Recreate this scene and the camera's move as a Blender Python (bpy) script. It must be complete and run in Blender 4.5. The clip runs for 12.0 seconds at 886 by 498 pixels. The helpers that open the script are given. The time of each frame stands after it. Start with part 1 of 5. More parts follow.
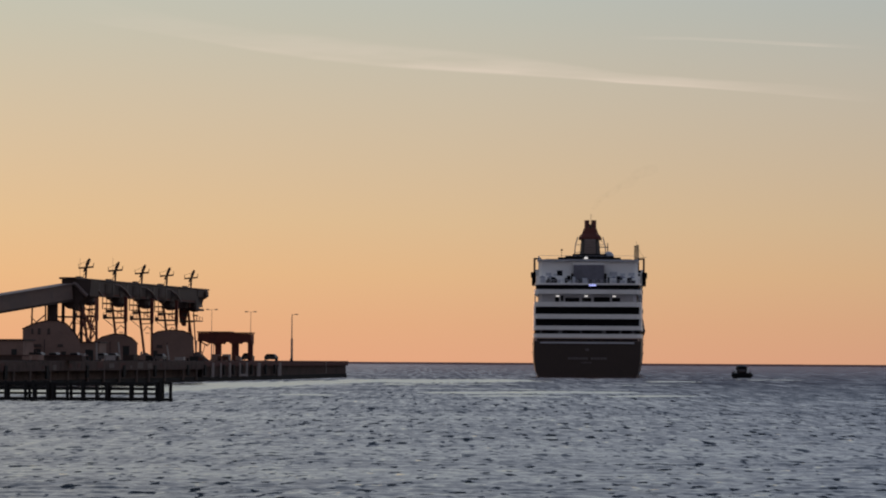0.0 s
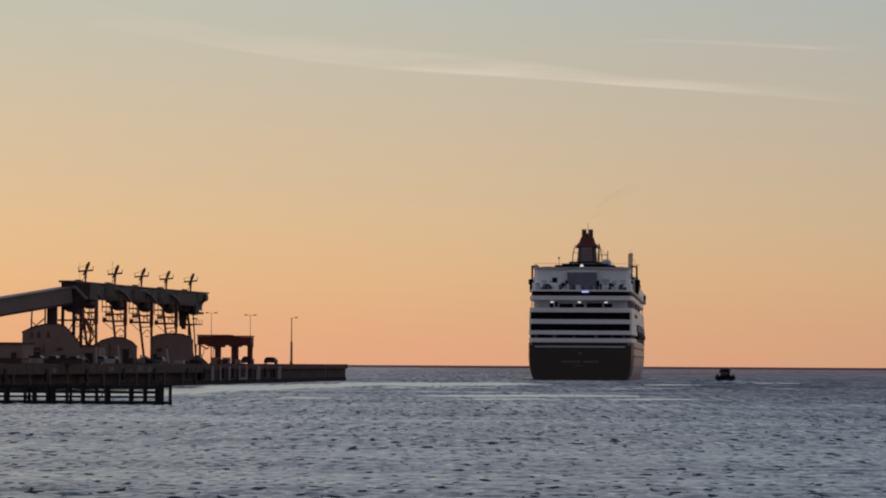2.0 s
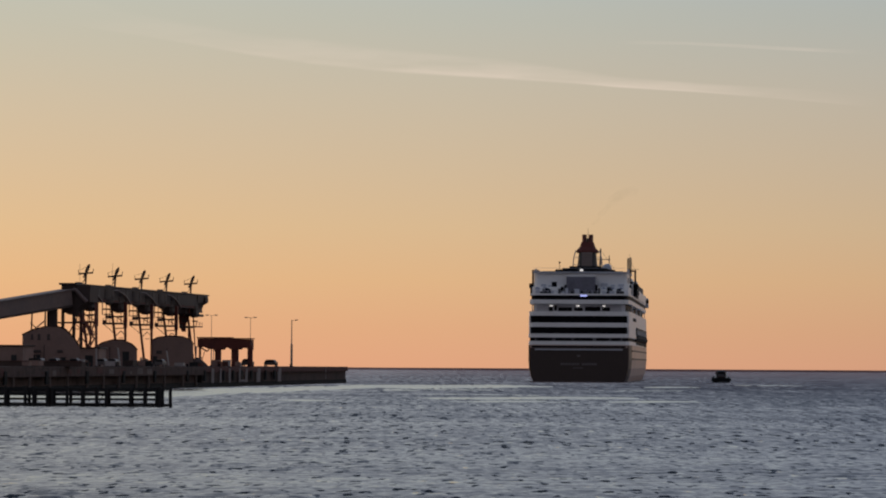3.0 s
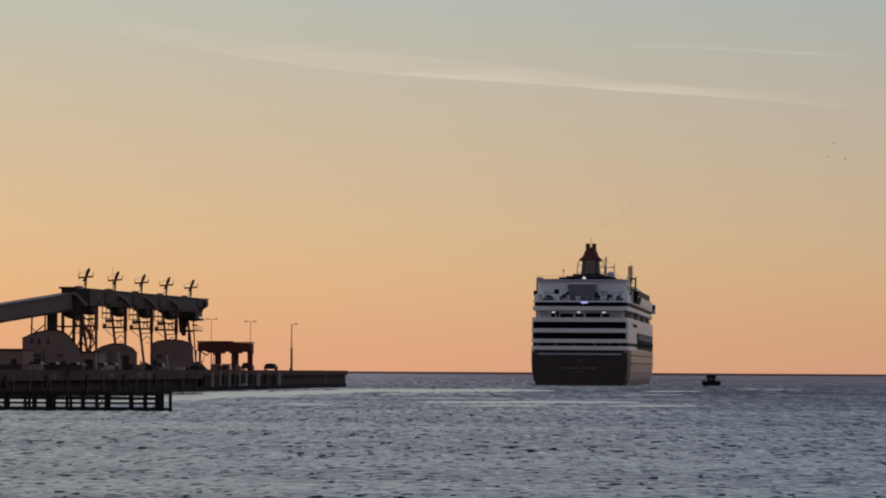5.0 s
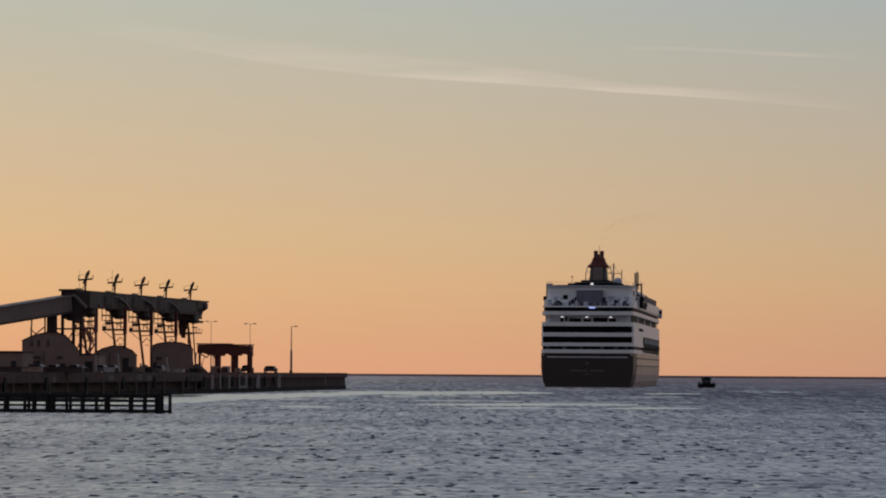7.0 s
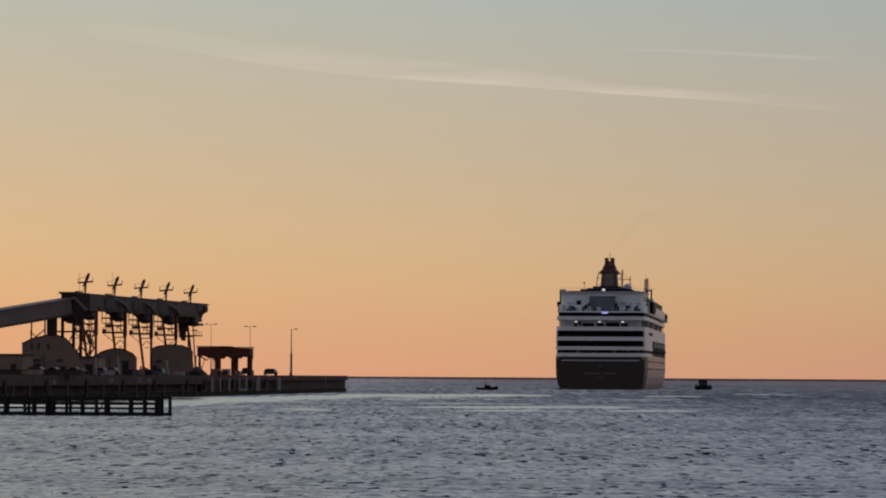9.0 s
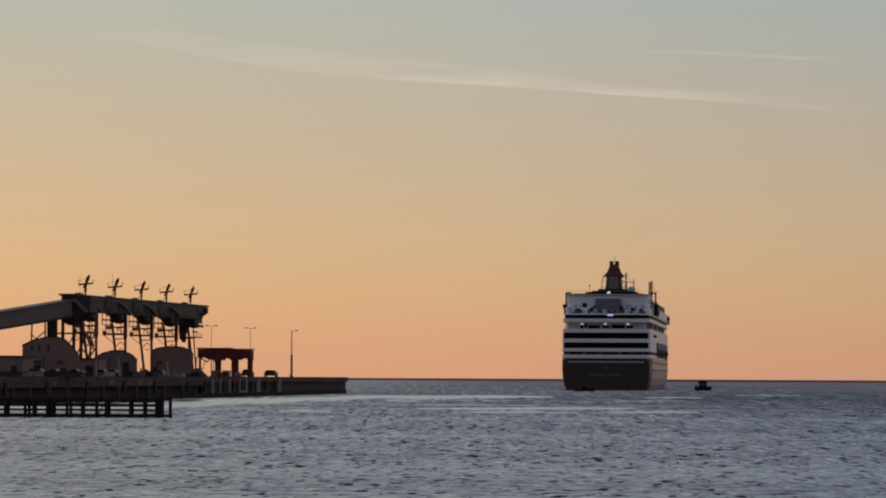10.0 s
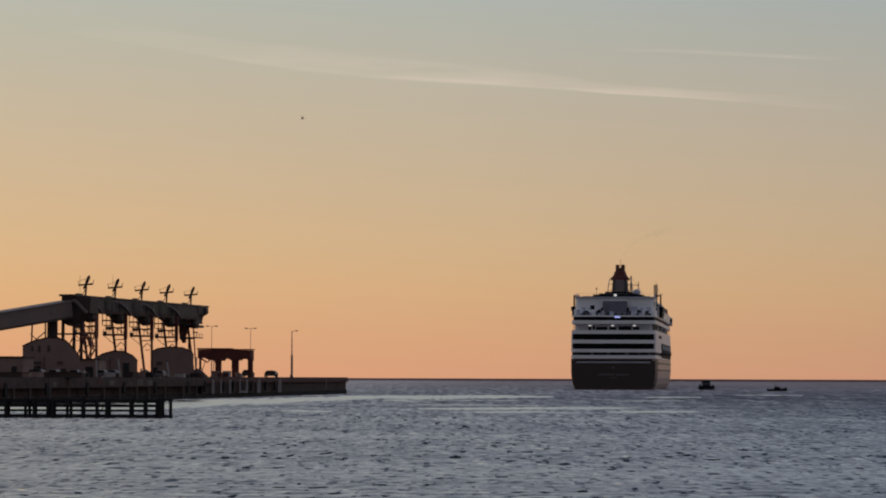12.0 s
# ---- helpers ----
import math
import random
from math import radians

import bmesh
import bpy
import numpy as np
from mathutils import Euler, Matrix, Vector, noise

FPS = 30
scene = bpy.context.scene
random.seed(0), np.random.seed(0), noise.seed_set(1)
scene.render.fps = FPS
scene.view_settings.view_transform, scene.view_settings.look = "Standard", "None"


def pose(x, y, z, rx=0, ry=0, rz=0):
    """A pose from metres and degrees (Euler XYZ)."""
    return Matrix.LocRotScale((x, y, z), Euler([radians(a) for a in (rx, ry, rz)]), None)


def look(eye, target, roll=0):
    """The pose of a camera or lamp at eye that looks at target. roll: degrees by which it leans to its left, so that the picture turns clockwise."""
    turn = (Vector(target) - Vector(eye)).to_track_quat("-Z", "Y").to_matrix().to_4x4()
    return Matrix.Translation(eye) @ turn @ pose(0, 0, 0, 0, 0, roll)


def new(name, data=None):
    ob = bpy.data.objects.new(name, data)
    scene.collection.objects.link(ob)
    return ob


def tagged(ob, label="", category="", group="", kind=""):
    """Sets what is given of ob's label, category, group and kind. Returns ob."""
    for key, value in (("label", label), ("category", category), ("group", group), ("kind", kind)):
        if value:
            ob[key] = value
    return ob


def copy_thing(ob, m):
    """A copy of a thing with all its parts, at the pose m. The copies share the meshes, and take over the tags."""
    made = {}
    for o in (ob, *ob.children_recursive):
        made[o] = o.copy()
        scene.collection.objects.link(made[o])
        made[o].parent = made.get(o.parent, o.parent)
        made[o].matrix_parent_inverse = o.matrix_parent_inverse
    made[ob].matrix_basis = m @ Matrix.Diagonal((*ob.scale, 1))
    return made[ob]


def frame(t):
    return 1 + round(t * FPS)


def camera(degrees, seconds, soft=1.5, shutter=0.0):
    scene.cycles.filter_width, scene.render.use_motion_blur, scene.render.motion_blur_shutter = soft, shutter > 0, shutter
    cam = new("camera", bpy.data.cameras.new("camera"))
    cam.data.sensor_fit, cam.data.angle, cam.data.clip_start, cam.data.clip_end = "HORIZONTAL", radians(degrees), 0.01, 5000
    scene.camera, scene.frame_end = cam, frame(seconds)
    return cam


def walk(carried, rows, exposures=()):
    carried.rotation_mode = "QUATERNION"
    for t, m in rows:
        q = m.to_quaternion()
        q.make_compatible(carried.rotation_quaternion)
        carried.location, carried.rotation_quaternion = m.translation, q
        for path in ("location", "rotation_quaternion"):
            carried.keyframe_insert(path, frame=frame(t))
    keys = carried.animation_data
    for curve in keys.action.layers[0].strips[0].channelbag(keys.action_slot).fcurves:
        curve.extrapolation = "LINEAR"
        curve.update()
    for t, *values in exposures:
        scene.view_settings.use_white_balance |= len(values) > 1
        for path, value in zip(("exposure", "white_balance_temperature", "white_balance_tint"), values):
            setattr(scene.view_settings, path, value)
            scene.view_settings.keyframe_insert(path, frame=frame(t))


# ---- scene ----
cam = camera(15.0, 12.0, soft=2.0)
EYE = 5.2
F = 784 / math.tan(radians(7.5))

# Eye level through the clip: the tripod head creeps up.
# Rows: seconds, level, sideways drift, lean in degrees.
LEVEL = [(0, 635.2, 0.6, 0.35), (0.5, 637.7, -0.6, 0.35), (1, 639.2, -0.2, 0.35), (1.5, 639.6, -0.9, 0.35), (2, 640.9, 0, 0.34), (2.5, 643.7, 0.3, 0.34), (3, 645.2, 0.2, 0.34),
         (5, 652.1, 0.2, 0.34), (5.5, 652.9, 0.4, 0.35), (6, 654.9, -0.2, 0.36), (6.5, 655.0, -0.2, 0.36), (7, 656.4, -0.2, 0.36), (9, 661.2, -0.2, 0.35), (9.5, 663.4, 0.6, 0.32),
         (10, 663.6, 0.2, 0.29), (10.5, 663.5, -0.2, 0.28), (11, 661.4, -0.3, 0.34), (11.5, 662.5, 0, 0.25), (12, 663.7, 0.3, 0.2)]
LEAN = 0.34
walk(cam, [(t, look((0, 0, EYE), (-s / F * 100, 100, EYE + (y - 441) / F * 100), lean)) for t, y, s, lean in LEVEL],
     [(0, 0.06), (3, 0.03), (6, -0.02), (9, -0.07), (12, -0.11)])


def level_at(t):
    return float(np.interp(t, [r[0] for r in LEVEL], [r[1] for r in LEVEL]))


def place(x, d):
    """Sideways metres of the line of sight x at the depth d."""
    return (x - 784) / F * d


# ---- light: dusk sky, the sun just set behind the harbour ----
world = bpy.data.worlds.new("dusk")
scene.world = world
world.use_nodes = True
wn, wl = world.node_tree.nodes, world.node_tree.links
wn.clear()


def wnode(kind, **kw):
    n = wn.new(kind)
    for k, v in kw.items():
        if k == "operation":
            n.operation = v
        elif k == "blend":
            n.data_type, n.blend_type = "RGBA", v
    return n


def ramp(node, stops, mode="EASE"):
    cr = node.color_ramp
    cr.interpolation = mode
    while len(cr.elements) > 1:
        cr.elements.remove(cr.elements[-1])
    cr.elements[0].position, cr.elements[0].color = stops[0][0], (*stops[0][1], 1)
    for p, c in stops[1:]:
        cr.elements.new(p).color = (*c, 1)


def lin(r, g, b):
    return tuple(((c / 255 + 0.055) / 1.055) ** 2.4 if c > 10 else c / 255 / 12.92 for c in (r, g, b))


tc = wnode("ShaderNodeTexCoord")
sep = wnode("ShaderNodeSeparateXYZ")
wl.new(tc.outputs["Generated"], sep.inputs[0])
low = wnode("ShaderNodeMapRange")          # the lowest seven degrees
low.inputs["From Min"].default_value, low.inputs["From Max"].default_value = -0.002, 0.12
wl.new(sep.outputs["Z"], low.inputs["Value"])
glow = wnode("ShaderNodeValToRGB")
ramp(glow, [(0.0, lin(223, 163, 127)), (0.1, lin(222, 169, 128)), (0.22, lin(221, 178, 133)), (0.35, lin(215, 183, 143)), (0.5, lin(207, 184, 153)),
            (0.67, lin(198, 185, 163)), (0.85, lin(187, 186, 173)), (1.0, lin(181, 187, 181))], "LINEAR")
wl.new(low.outputs[0], glow.inputs[0])
high = wnode("ShaderNodeValToRGB")
ramp(high, [(0.0, lin(181, 187, 181)), (0.12, lin(181, 187, 183)), (0.22, lin(189, 195, 203)), (0.4, lin(189, 196, 211)), (0.65, lin(140, 156, 182)), (1.0, lin(100, 120, 152))], "LINEAR")
wl.new(sep.outputs["Z"], high.inputs[0])
pick = wnode("ShaderNodeMapRange")
pick.inputs["From Min"].default_value, pick.inputs["From Max"].default_value = 0.105, 0.13
wl.new(sep.outputs["Z"], pick.inputs["Value"])
front = wnode("ShaderNodeMix", blend="MIX")
wl.new(pick.outputs[0], front.inputs["Factor"])
wl.new(glow.outputs[0], front.inputs["A"])
wl.new(high.outputs[0], front.inputs["B"])
# brighter and yellower towards where the sun went down
side = wnode("ShaderNodeMapRange")
side.inputs["From Min"].default_value, side.inputs["From Max"].default_value = 0.14, -0.14
wl.new(sep.outputs["X"], side.inputs["Value"])
tint = wnode("ShaderNodeValToRGB")
ramp(tint, [(0.0, (0.87, 0.90, 0.96)), (0.5, (1, 1, 1)), (1.0, (1.11, 1.06, 0.99))], "LINEAR")
wl.new(side.outputs[0], tint.inputs[0])
warm = wnode("ShaderNodeMix", blend="MULTIPLY")
warm.inputs["Factor"].default_value = 1
wl.new(front.outputs["Result"], warm.inputs["A"])
wl.new(tint.outputs[0], warm.inputs["B"])
# the far side of the sky, away from the sunset, is a dim blue grey
back = wnode("ShaderNodeMapRange")
back.inputs["From Min"].default_value, back.inputs["From Max"].default_value = 0.55, -0.6
wl.new(sep.outputs["Y"], back.inputs["Value"])
opposite = wnode("ShaderNodeValToRGB")
ramp(opposite, [(0.0, lin(131, 122, 121)), (0.25, lin(131, 130, 138)), (1.0, lin(102, 125, 155))], "LINEAR")
wl.new(sep.outputs["Z"], opposite.inputs[0])
whole = wnode("ShaderNodeMix", blend="MIX")
wl.new(back.outputs[0], whole.inputs["Factor"])
wl.new(warm.outputs["Result"], whole.inputs["A"])
wl.new(opposite.outputs[0], whole.inputs["B"])
bg = wnode("ShaderNodeBackground")
wl.new(whole.outputs["Result"], bg.inputs["Color"])
bg.inputs["Strength"].default_value = 1.0
wo = wnode("ShaderNodeOutputWorld")
wl.new(bg.outputs[0], wo.inputs[0])

sun_data = bpy.data.lights.new("sun", "SUN")
sun_data.energy, sun_data.angle, sun_data.color = 0.25, radians(4), (1.0, 0.5, 0.25)
sun = new("sun", sun_data)
sun.matrix_world = look((-300, 900, 45), (0, 0, 0))


# ---- materials ----
def mat(name, color, rough=0.6, metal=0.0, scale=1.0, vary=0.25, bump=0.1, dirt=None, spec=0.5):
    """A painted or raw surface with fine grain, broad stains and some relief."""
    m = bpy.data.materials.new(name)
    m.use_nodes = True
    n, l = m.node_tree.nodes, m.node_tree.links
    p = n["Principled BSDF"]
    co = n.new("ShaderNodeTexCoord")
    fine, broad = n.new("ShaderNodeTexNoise"), n.new("ShaderNodeTexNoise")
    fine.inputs["Scale"].default_value, fine.inputs["Detail"].default_value = 3.0 * scale, 4
    broad.inputs["Scale"].default_value, broad.inputs["Detail"].default_value = 0.35 * scale, 3
    for t in (fine, broad):
        l.new(co.outputs["Object"], t.inputs["Vector"])
    a = n.new("ShaderNodeMix")
    a.data_type = "RGBA"
    a.inputs["A"].default_value = (*[c * (1 - vary) for c in color], 1)
    a.inputs["B"].default_value = (*[min(1, c * (1 + vary)) for c in color], 1)
    l.new(fine.outputs["Fac"], a.inputs["Factor"])
    r = n.new("ShaderNodeMapRange")
    r.inputs["From Min"].default_value, r.inputs["From Max"].default_value = 0.5, 0.75
    r.inputs["To Max"].default_value = 0.7
    l.new(broad.outputs["Fac"], r.inputs["Value"])
    b = n.new("ShaderNodeMix")
    b.data_type = "RGBA"
    b.inputs["B"].default_value = (*(dirt or [c * 0.6 for c in color]), 1)
    l.new(r.outputs[0], b.inputs["Factor"])
    l.new(a.outputs["Result"], b.inputs["A"])
    l.new(b.outputs["Result"], p.inputs["Base Color"])
    p.inputs["Roughness"].default_value, p.inputs["Metallic"].default_value = rough, metal
    p.inputs["Specular IOR Level"].default_value = spec
    bp = n.new("ShaderNodeBump")
    bp.inputs["Strength"].default_value, bp.inputs["Distance"].default_value = bump, 0.05
    l.new(fine.outputs["Fac"], bp.inputs["Height"])
    l.new(bp.outputs["Normal"], p.inputs["Normal"])
    return m


def glowing(name, color, power):
    m = bpy.data.materials.new(name)
    m.use_nodes = True
    p = m.node_tree.nodes["Principled BSDF"]
    p.inputs["Base Color"].default_value = (*color, 1)
    p.inputs["Emission Color"].default_value = (*color, 1)
    p.inputs["Emission Strength"].default_value = power
    return m


def water_material(name, slick=False):
    m = bpy.data.materials.new(name)
    m.use_nodes = True
    n, l = m.node_tree.nodes, m.node_tree.links
    p = n["Principled BSDF"]
    p.inputs["Roughness"].default_value = 0.1
    p.inputs["IOR"].default_value = 1.33
    co = n.new("ShaderNodeTexCoord")

    def noisy(sx, sy, detail):
        mp, t = n.new("ShaderNodeMapping"), n.new("ShaderNodeTexNoise")
        mp.inputs["Scale"].default_value = (sx, sy, sx)
        l.new(co.outputs["Object"], mp.inputs["Vector"])
        l.new(mp.outputs[0], t.inputs["Vector"])
        t.inputs["Scale"].default_value, t.inputs["Detail"].default_value = 1.0, detail
        return t

    def ranged(v, a, b, c, d):
        k = n.new("ShaderNodeMapRange")
        for i, x in zip((1, 2, 3, 4), (a, b, c, d)):
            k.inputs[i].default_value = x
        l.new(v, k.inputs[0])
        return k.outputs[0]

    def calc(op, a, b):
        k = n.new("ShaderNodeMath")
        k.operation = op
        for i, v in enumerate((a, b)):
            if isinstance(v, (int, float)):
                k.inputs[i].default_value = v
            else:
                l.new(v, k.inputs[i])
        return k.outputs[0]

    # warm haze and reflection near the horizon are painted in: colour browns with distance
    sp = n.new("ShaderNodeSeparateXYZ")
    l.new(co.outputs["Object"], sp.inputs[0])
    far_brown = n.new("ShaderNodeMix")
    far_brown.data_type = "RGBA"
    far_brown.inputs["A"].default_value, far_brown.inputs["B"].default_value = (0.016, 0.02, 0.023, 1), (0.26, 0.115, 0.085, 1)
    l.new(ranged(sp.outputs["Y"], 450, 2200, 0, 1), far_brown.inputs["Factor"])
    l.new(far_brown.outputs["Result"], p.inputs["Base Color"])
    # wind chop leans steeply on one side; calmer lanes lie between the gusts, rougher water further out
    if slick:
        tx = ranged(noisy(0.3, 0.05, 2).outputs["Fac"], 0.3, 0.7, -0.02, 0.02)
        ty = ranged(noisy(0.12, 0.06, 3).outputs["Fac"], 0.35, 0.65, -0.05, -0.085)
    else:
        gusts = ranged(noisy(0.006, 0.028, 2).outputs["Fac"], 0.36, 0.58, 0.75, 1.0)
        outer = calc("ADD", ranged(sp.outputs["Y"], 130, 800, 0.59, 1.37), ranged(sp.outputs["Y"], 2900, 3500, 0, 2.4))
        lee = ranged(sp.outputs["X"], -40, 60, 0.84, 1.1)      # the quay shelters this side
        calm = calc("MULTIPLY", calc("MULTIPLY", gusts, lee), outer)
        settled = calc("MULTIPLY", gusts, ranged(sp.outputs["Y"], 380, 760, 1.0, 0.06))
        # short chop inshore gives way to longer wave trains further out
        fine = n.new("ShaderNodeSeparateXYZ")
        l.new(noisy(1.7, 0.4, 1).outputs["Color"], fine.inputs[0])
        tx, ty = ranged(fine.outputs["X"], 0.3, 0.7, -0.06, 0.06), ranged(fine.outputs["Y"], 0.3, 0.7, -0.05, -0.11)
        tx, ty = calc("MULTIPLY", tx, calm), calc("MULTIPLY", ty, calm)
        for sx, sy, a, b, c, d in ((1.35, 0.36, 0, 1, 160, 220), (1.2, 0.14, 160, 220, 290, 380), (1.0, 0.05, 290, 380, 520, 640), (0.6, 0.022, 520, 640, 6000, 6100)):
            q = n.new("ShaderNodeSeparateXYZ")
            l.new(noisy(sx, sy, 2).outputs["Color"], q.inputs[0])
            here = calc("MULTIPLY", ranged(sp.outputs["Y"], a, b, 0, 1), ranged(sp.outputs["Y"], c, d, 1, 0))
            face = calc("ADD", ranged(q.outputs["Z"], 0.6, 0.68, 0.0, -0.55), ranged(q.outputs["X"], 0.6, 0.68, 0.0, 0.07))
            roll = calc("ADD", calc("MULTIPLY", ranged(q.outputs["Y"], 0.3, 0.7, -0.05, -0.24), calm), calc("MULTIPLY", face, settled))
            tx = calc("ADD", tx, calc("MULTIPLY", calc("MULTIPLY", ranged(q.outputs["X"], 0.3, 0.7, -0.08, 0.08), calm), here))
            ty = calc("ADD", ty, calc("MULTIPLY", roll, here))
    lean = n.new("ShaderNodeCombineXYZ")
    l.new(tx, lean.inputs[0])
    l.new(ty, lean.inputs[1])
    ge, ad, nn = n.new("ShaderNodeNewGeometry"), n.new("ShaderNodeVectorMath"), n.new("ShaderNodeVectorMath")
    ad.operation, nn.operation = "ADD", "NORMALIZE"
    l.new(ge.outputs["Normal"], ad.inputs[0])
    l.new(lean.outputs[0], ad.inputs[1])
    l.new(ad.outputs[0], nn.inputs[0])
    l.new(nn.outputs[0], p.inputs["Normal"])
    return m


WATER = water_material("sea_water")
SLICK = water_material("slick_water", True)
CONCRETE = mat("weathered_concrete", (0.075, 0.049, 0.041), 0.9, scale=0.6, bump=0.3, dirt=(0.025, 0.018, 0.016), spec=0.2)
CAP = mat("stained_cap_concrete", (0.085, 0.026, 0.018), 0.9, scale=0.8, bump=0.2)
WET = mat("wet_weed_concrete", (0.006, 0.005, 0.005), 0.8, scale=0.8, bump=0.3, spec=0.15)
PILE = mat("pale_pile_steel", (0.36, 0.31, 0.29), 0.7, scale=1.2, bump=0.2, dirt=(0.14, 0.09, 0.07))
DULLPILE = mat("dull_pile_timber", (0.12, 0.086, 0.072), 0.8, scale=1.2, bump=0.3, dirt=(0.06, 0.04, 0.034))
TIMBER = mat("tarred_timber", (0.012, 0.010, 0.0095), 0.85, scale=2, bump=0.4)
SHED = mat("ribbed_shed_cladding", (0.25, 0.155, 0.125), 0.75, scale=0.7, bump=0.1, dirt=(0.16, 0.1, 0.08))
ROOF = mat("dull_roof_sheet", (0.035, 0.023, 0.02), 0.8, scale=0.6, bump=0.1, spec=0.1)
DARK = mat("dark_opening", (0.015, 0.014, 0.014), 0.7, scale=2, bump=0.0)
GLAZE = mat("dusty_window_glass", (0.07, 0.05, 0.045), 0.5, scale=2, bump=0.0, spec=0.3)
WHARF = mat("grimy_wharf_concrete", (0.09, 0.06, 0.051), 0.9, scale=1.6, vary=0.45, bump=0.4, dirt=(0.02, 0.014, 0.013), spec=0.15)
STEEL = mat("rusty_red_steel", (0.19, 0.058, 0.038), 0.65, scale=1.0, bump=0.2, dirt=(0.08, 0.04, 0.03))
GREYSTEEL = mat("grey_gallery_cladding", (0.17, 0.115, 0.098), 0.6, scale=0.4, bump=0.1, dirt=(0.10, 0.09, 0.09))
GREYDARK = mat("sooty_grey_sheet", (0.06, 0.037, 0.031), 0.65, scale=0.8, bump=0.2)
DARKSTEEL = mat("sooty_steel", (0.043, 0.023, 0.018), 0.65, scale=1.0, bump=0.2)
REDDARK = mat("dark_red_oxide_steel", (0.12, 0.03, 0.022), 0.7, scale=0.8, bump=0.2, dirt=(0.03, 0.014, 0.012), spec=0.25)
GALV = mat("galvanised_steel", (0.22, 0.19, 0.17), 0.5, 0.3, scale=2, bump=0.05)
SHIPWHITE = mat("ship_white_paint", (0.85, 0.83, 0.81), 0.4, scale=0.25, vary=0.06, bump=0.02, dirt=(0.70, 0.66, 0.63))
SHIPGREY = mat("ship_grey_paint", (0.48, 0.48, 0.52), 0.45, scale=0.3, vary=0.08, bump=0.02)
HULL = mat("pale_hull_side", (0.52, 0.38, 0.31), 0.4, scale=0.2, vary=0.08, bump=0.03, dirt=(0.36, 0.25, 0.2))
NAVY = mat("dark_stern_colour", (0.036, 0.021, 0.017), 0.5, scale=0.25, vary=0.2, bump=0.02)
# near-black for glass and dark parts, and for painted-in deck recess shade
SHADE = mat("shade_and_dark_glass", (0.006, 0.006, 0.008), 0.6, scale=0.6, vary=0.3, bump=0.0, spec=0.08)
HOUSE = mat("slate_house_paint", (0.16, 0.155, 0.19), 0.5, scale=0.4, bump=0.03)
FUNNEL = mat("funnel_black_paint", (0.035, 0.025, 0.023), 0.5, scale=0.5, bump=0.05)
FUNNELRED = mat("funnel_pipe_red", (0.12, 0.03, 0.025), 0.5, scale=1, bump=0.05)
ORANGE = mat("lifeboat_paint", (0.035, 0.03, 0.03), 0.8, scale=1, bump=0.02, spec=0.15)
BLACK = mat("black_rubber_paint", (0.010, 0.010, 0.011), 0.7, scale=2, bump=0.05, spec=0.1)
LETTER = mat("worn_pale_lettering", (0.13, 0.11, 0.11), 0.5, scale=2, bump=0)
LAMP = glowing("deck_lamp", (1.0, 0.95, 0.9), 0.6)
SCREEN = glowing("deck_screen", (0.45, 0.5, 1.0), 0.9)
CARPAINT = mat("car_paint", (0.04, 0.03, 0.03), 0.45, scale=2, bump=0)
VANPAINT = mat("pale_van_paint", (0.12, 0.1, 0.095), 0.5, scale=2, bump=0)
PALE = mat("pale_galvanised_post", (0.34, 0.29, 0.27), 0.6, scale=2, bump=0.1)
LOUVRE = mat("louvre_grey_paint", (0.26, 0.2, 0.18), 0.6, scale=1, bump=0.2)
TAN = mat("tan_mast_paint", (0.45, 0.33, 0.2), 0.5, scale=1, bump=0.05)
FOAM = mat("wake_foam", (0.55, 0.56, 0.58), 0.9, scale=0.5, vary=0.3, bump=0.2)
FEATHER = mat("gull_feather", (0.10, 0.09, 0.09), 0.8, scale=6, bump=0)


# ---- building blocks ----
def box(bm, x0, x1, y0, y1, z0, z1):
    v = [bm.verts.new((x, y, z)) for z in (z0, z1) for y in (y0, y1) for x in (x0, x1)]
    for q in ((0, 2, 3, 1), (4, 5, 7, 6), (0, 1, 5, 4), (2, 6, 7, 3), (0, 4, 6, 2), (1, 3, 7, 5)):
        bm.faces.new([v[i] for i in q])


def beam(bm, p, q, w, h=None, sides=4):
    """A straight bar from p to q, square (w by h) or round (sides > 4, radius w)."""
    p, q = Vector(p), Vector(q)
    way = (q - p).normalized()
    up = Vector((0, 0, 1)) if abs(way.z) < 0.95 else Vector((0, 1, 0))
    a = way.cross(up).normalized()
    b = a.cross(way).normalized()
    h = h or w
    if sides == 4:
        ring = [(-w / 2, -h / 2), (w / 2, -h / 2), (w / 2, h / 2), (-w / 2, h / 2)]
    else:
        ring = [(w * math.cos(k * math.tau / sides), w * math.sin(k * math.tau / sides)) for k in range(sides)]
    r0 = [bm.verts.new(p + a * s + b * t) for s, t in ring]
    r1 = [bm.verts.new(q + a * s + b * t) for s, t in ring]
    n = len(ring)
    for k in range(n):
        bm.faces.new((r0[k], r0[(k + 1) % n], r1[(k + 1) % n], r1[k]))
    bm.faces.new(r0[::-1])
    bm.faces.new(r1)


def loft(bm, rings, cap=True):
    """Joins rings of equally many points into one closed skin."""
    vs = [[bm.verts.new(p) for p in r] for r in rings]
    n = len(vs[0])
    for a, b in zip(vs, vs[1:]):
        for k in range(n):
            bm.faces.new((a[k], a[(k + 1) % n], b[(k + 1) % n], b[k]))
    if cap:
        bm.faces.new(vs[0][::-1])
        bm.faces.new(vs[-1])


def prism(bm, outline, z0, z1):
    loft(bm, [[(x, y, z0) for x, y in outline], [(x, y, z1) for x, y in outline]])


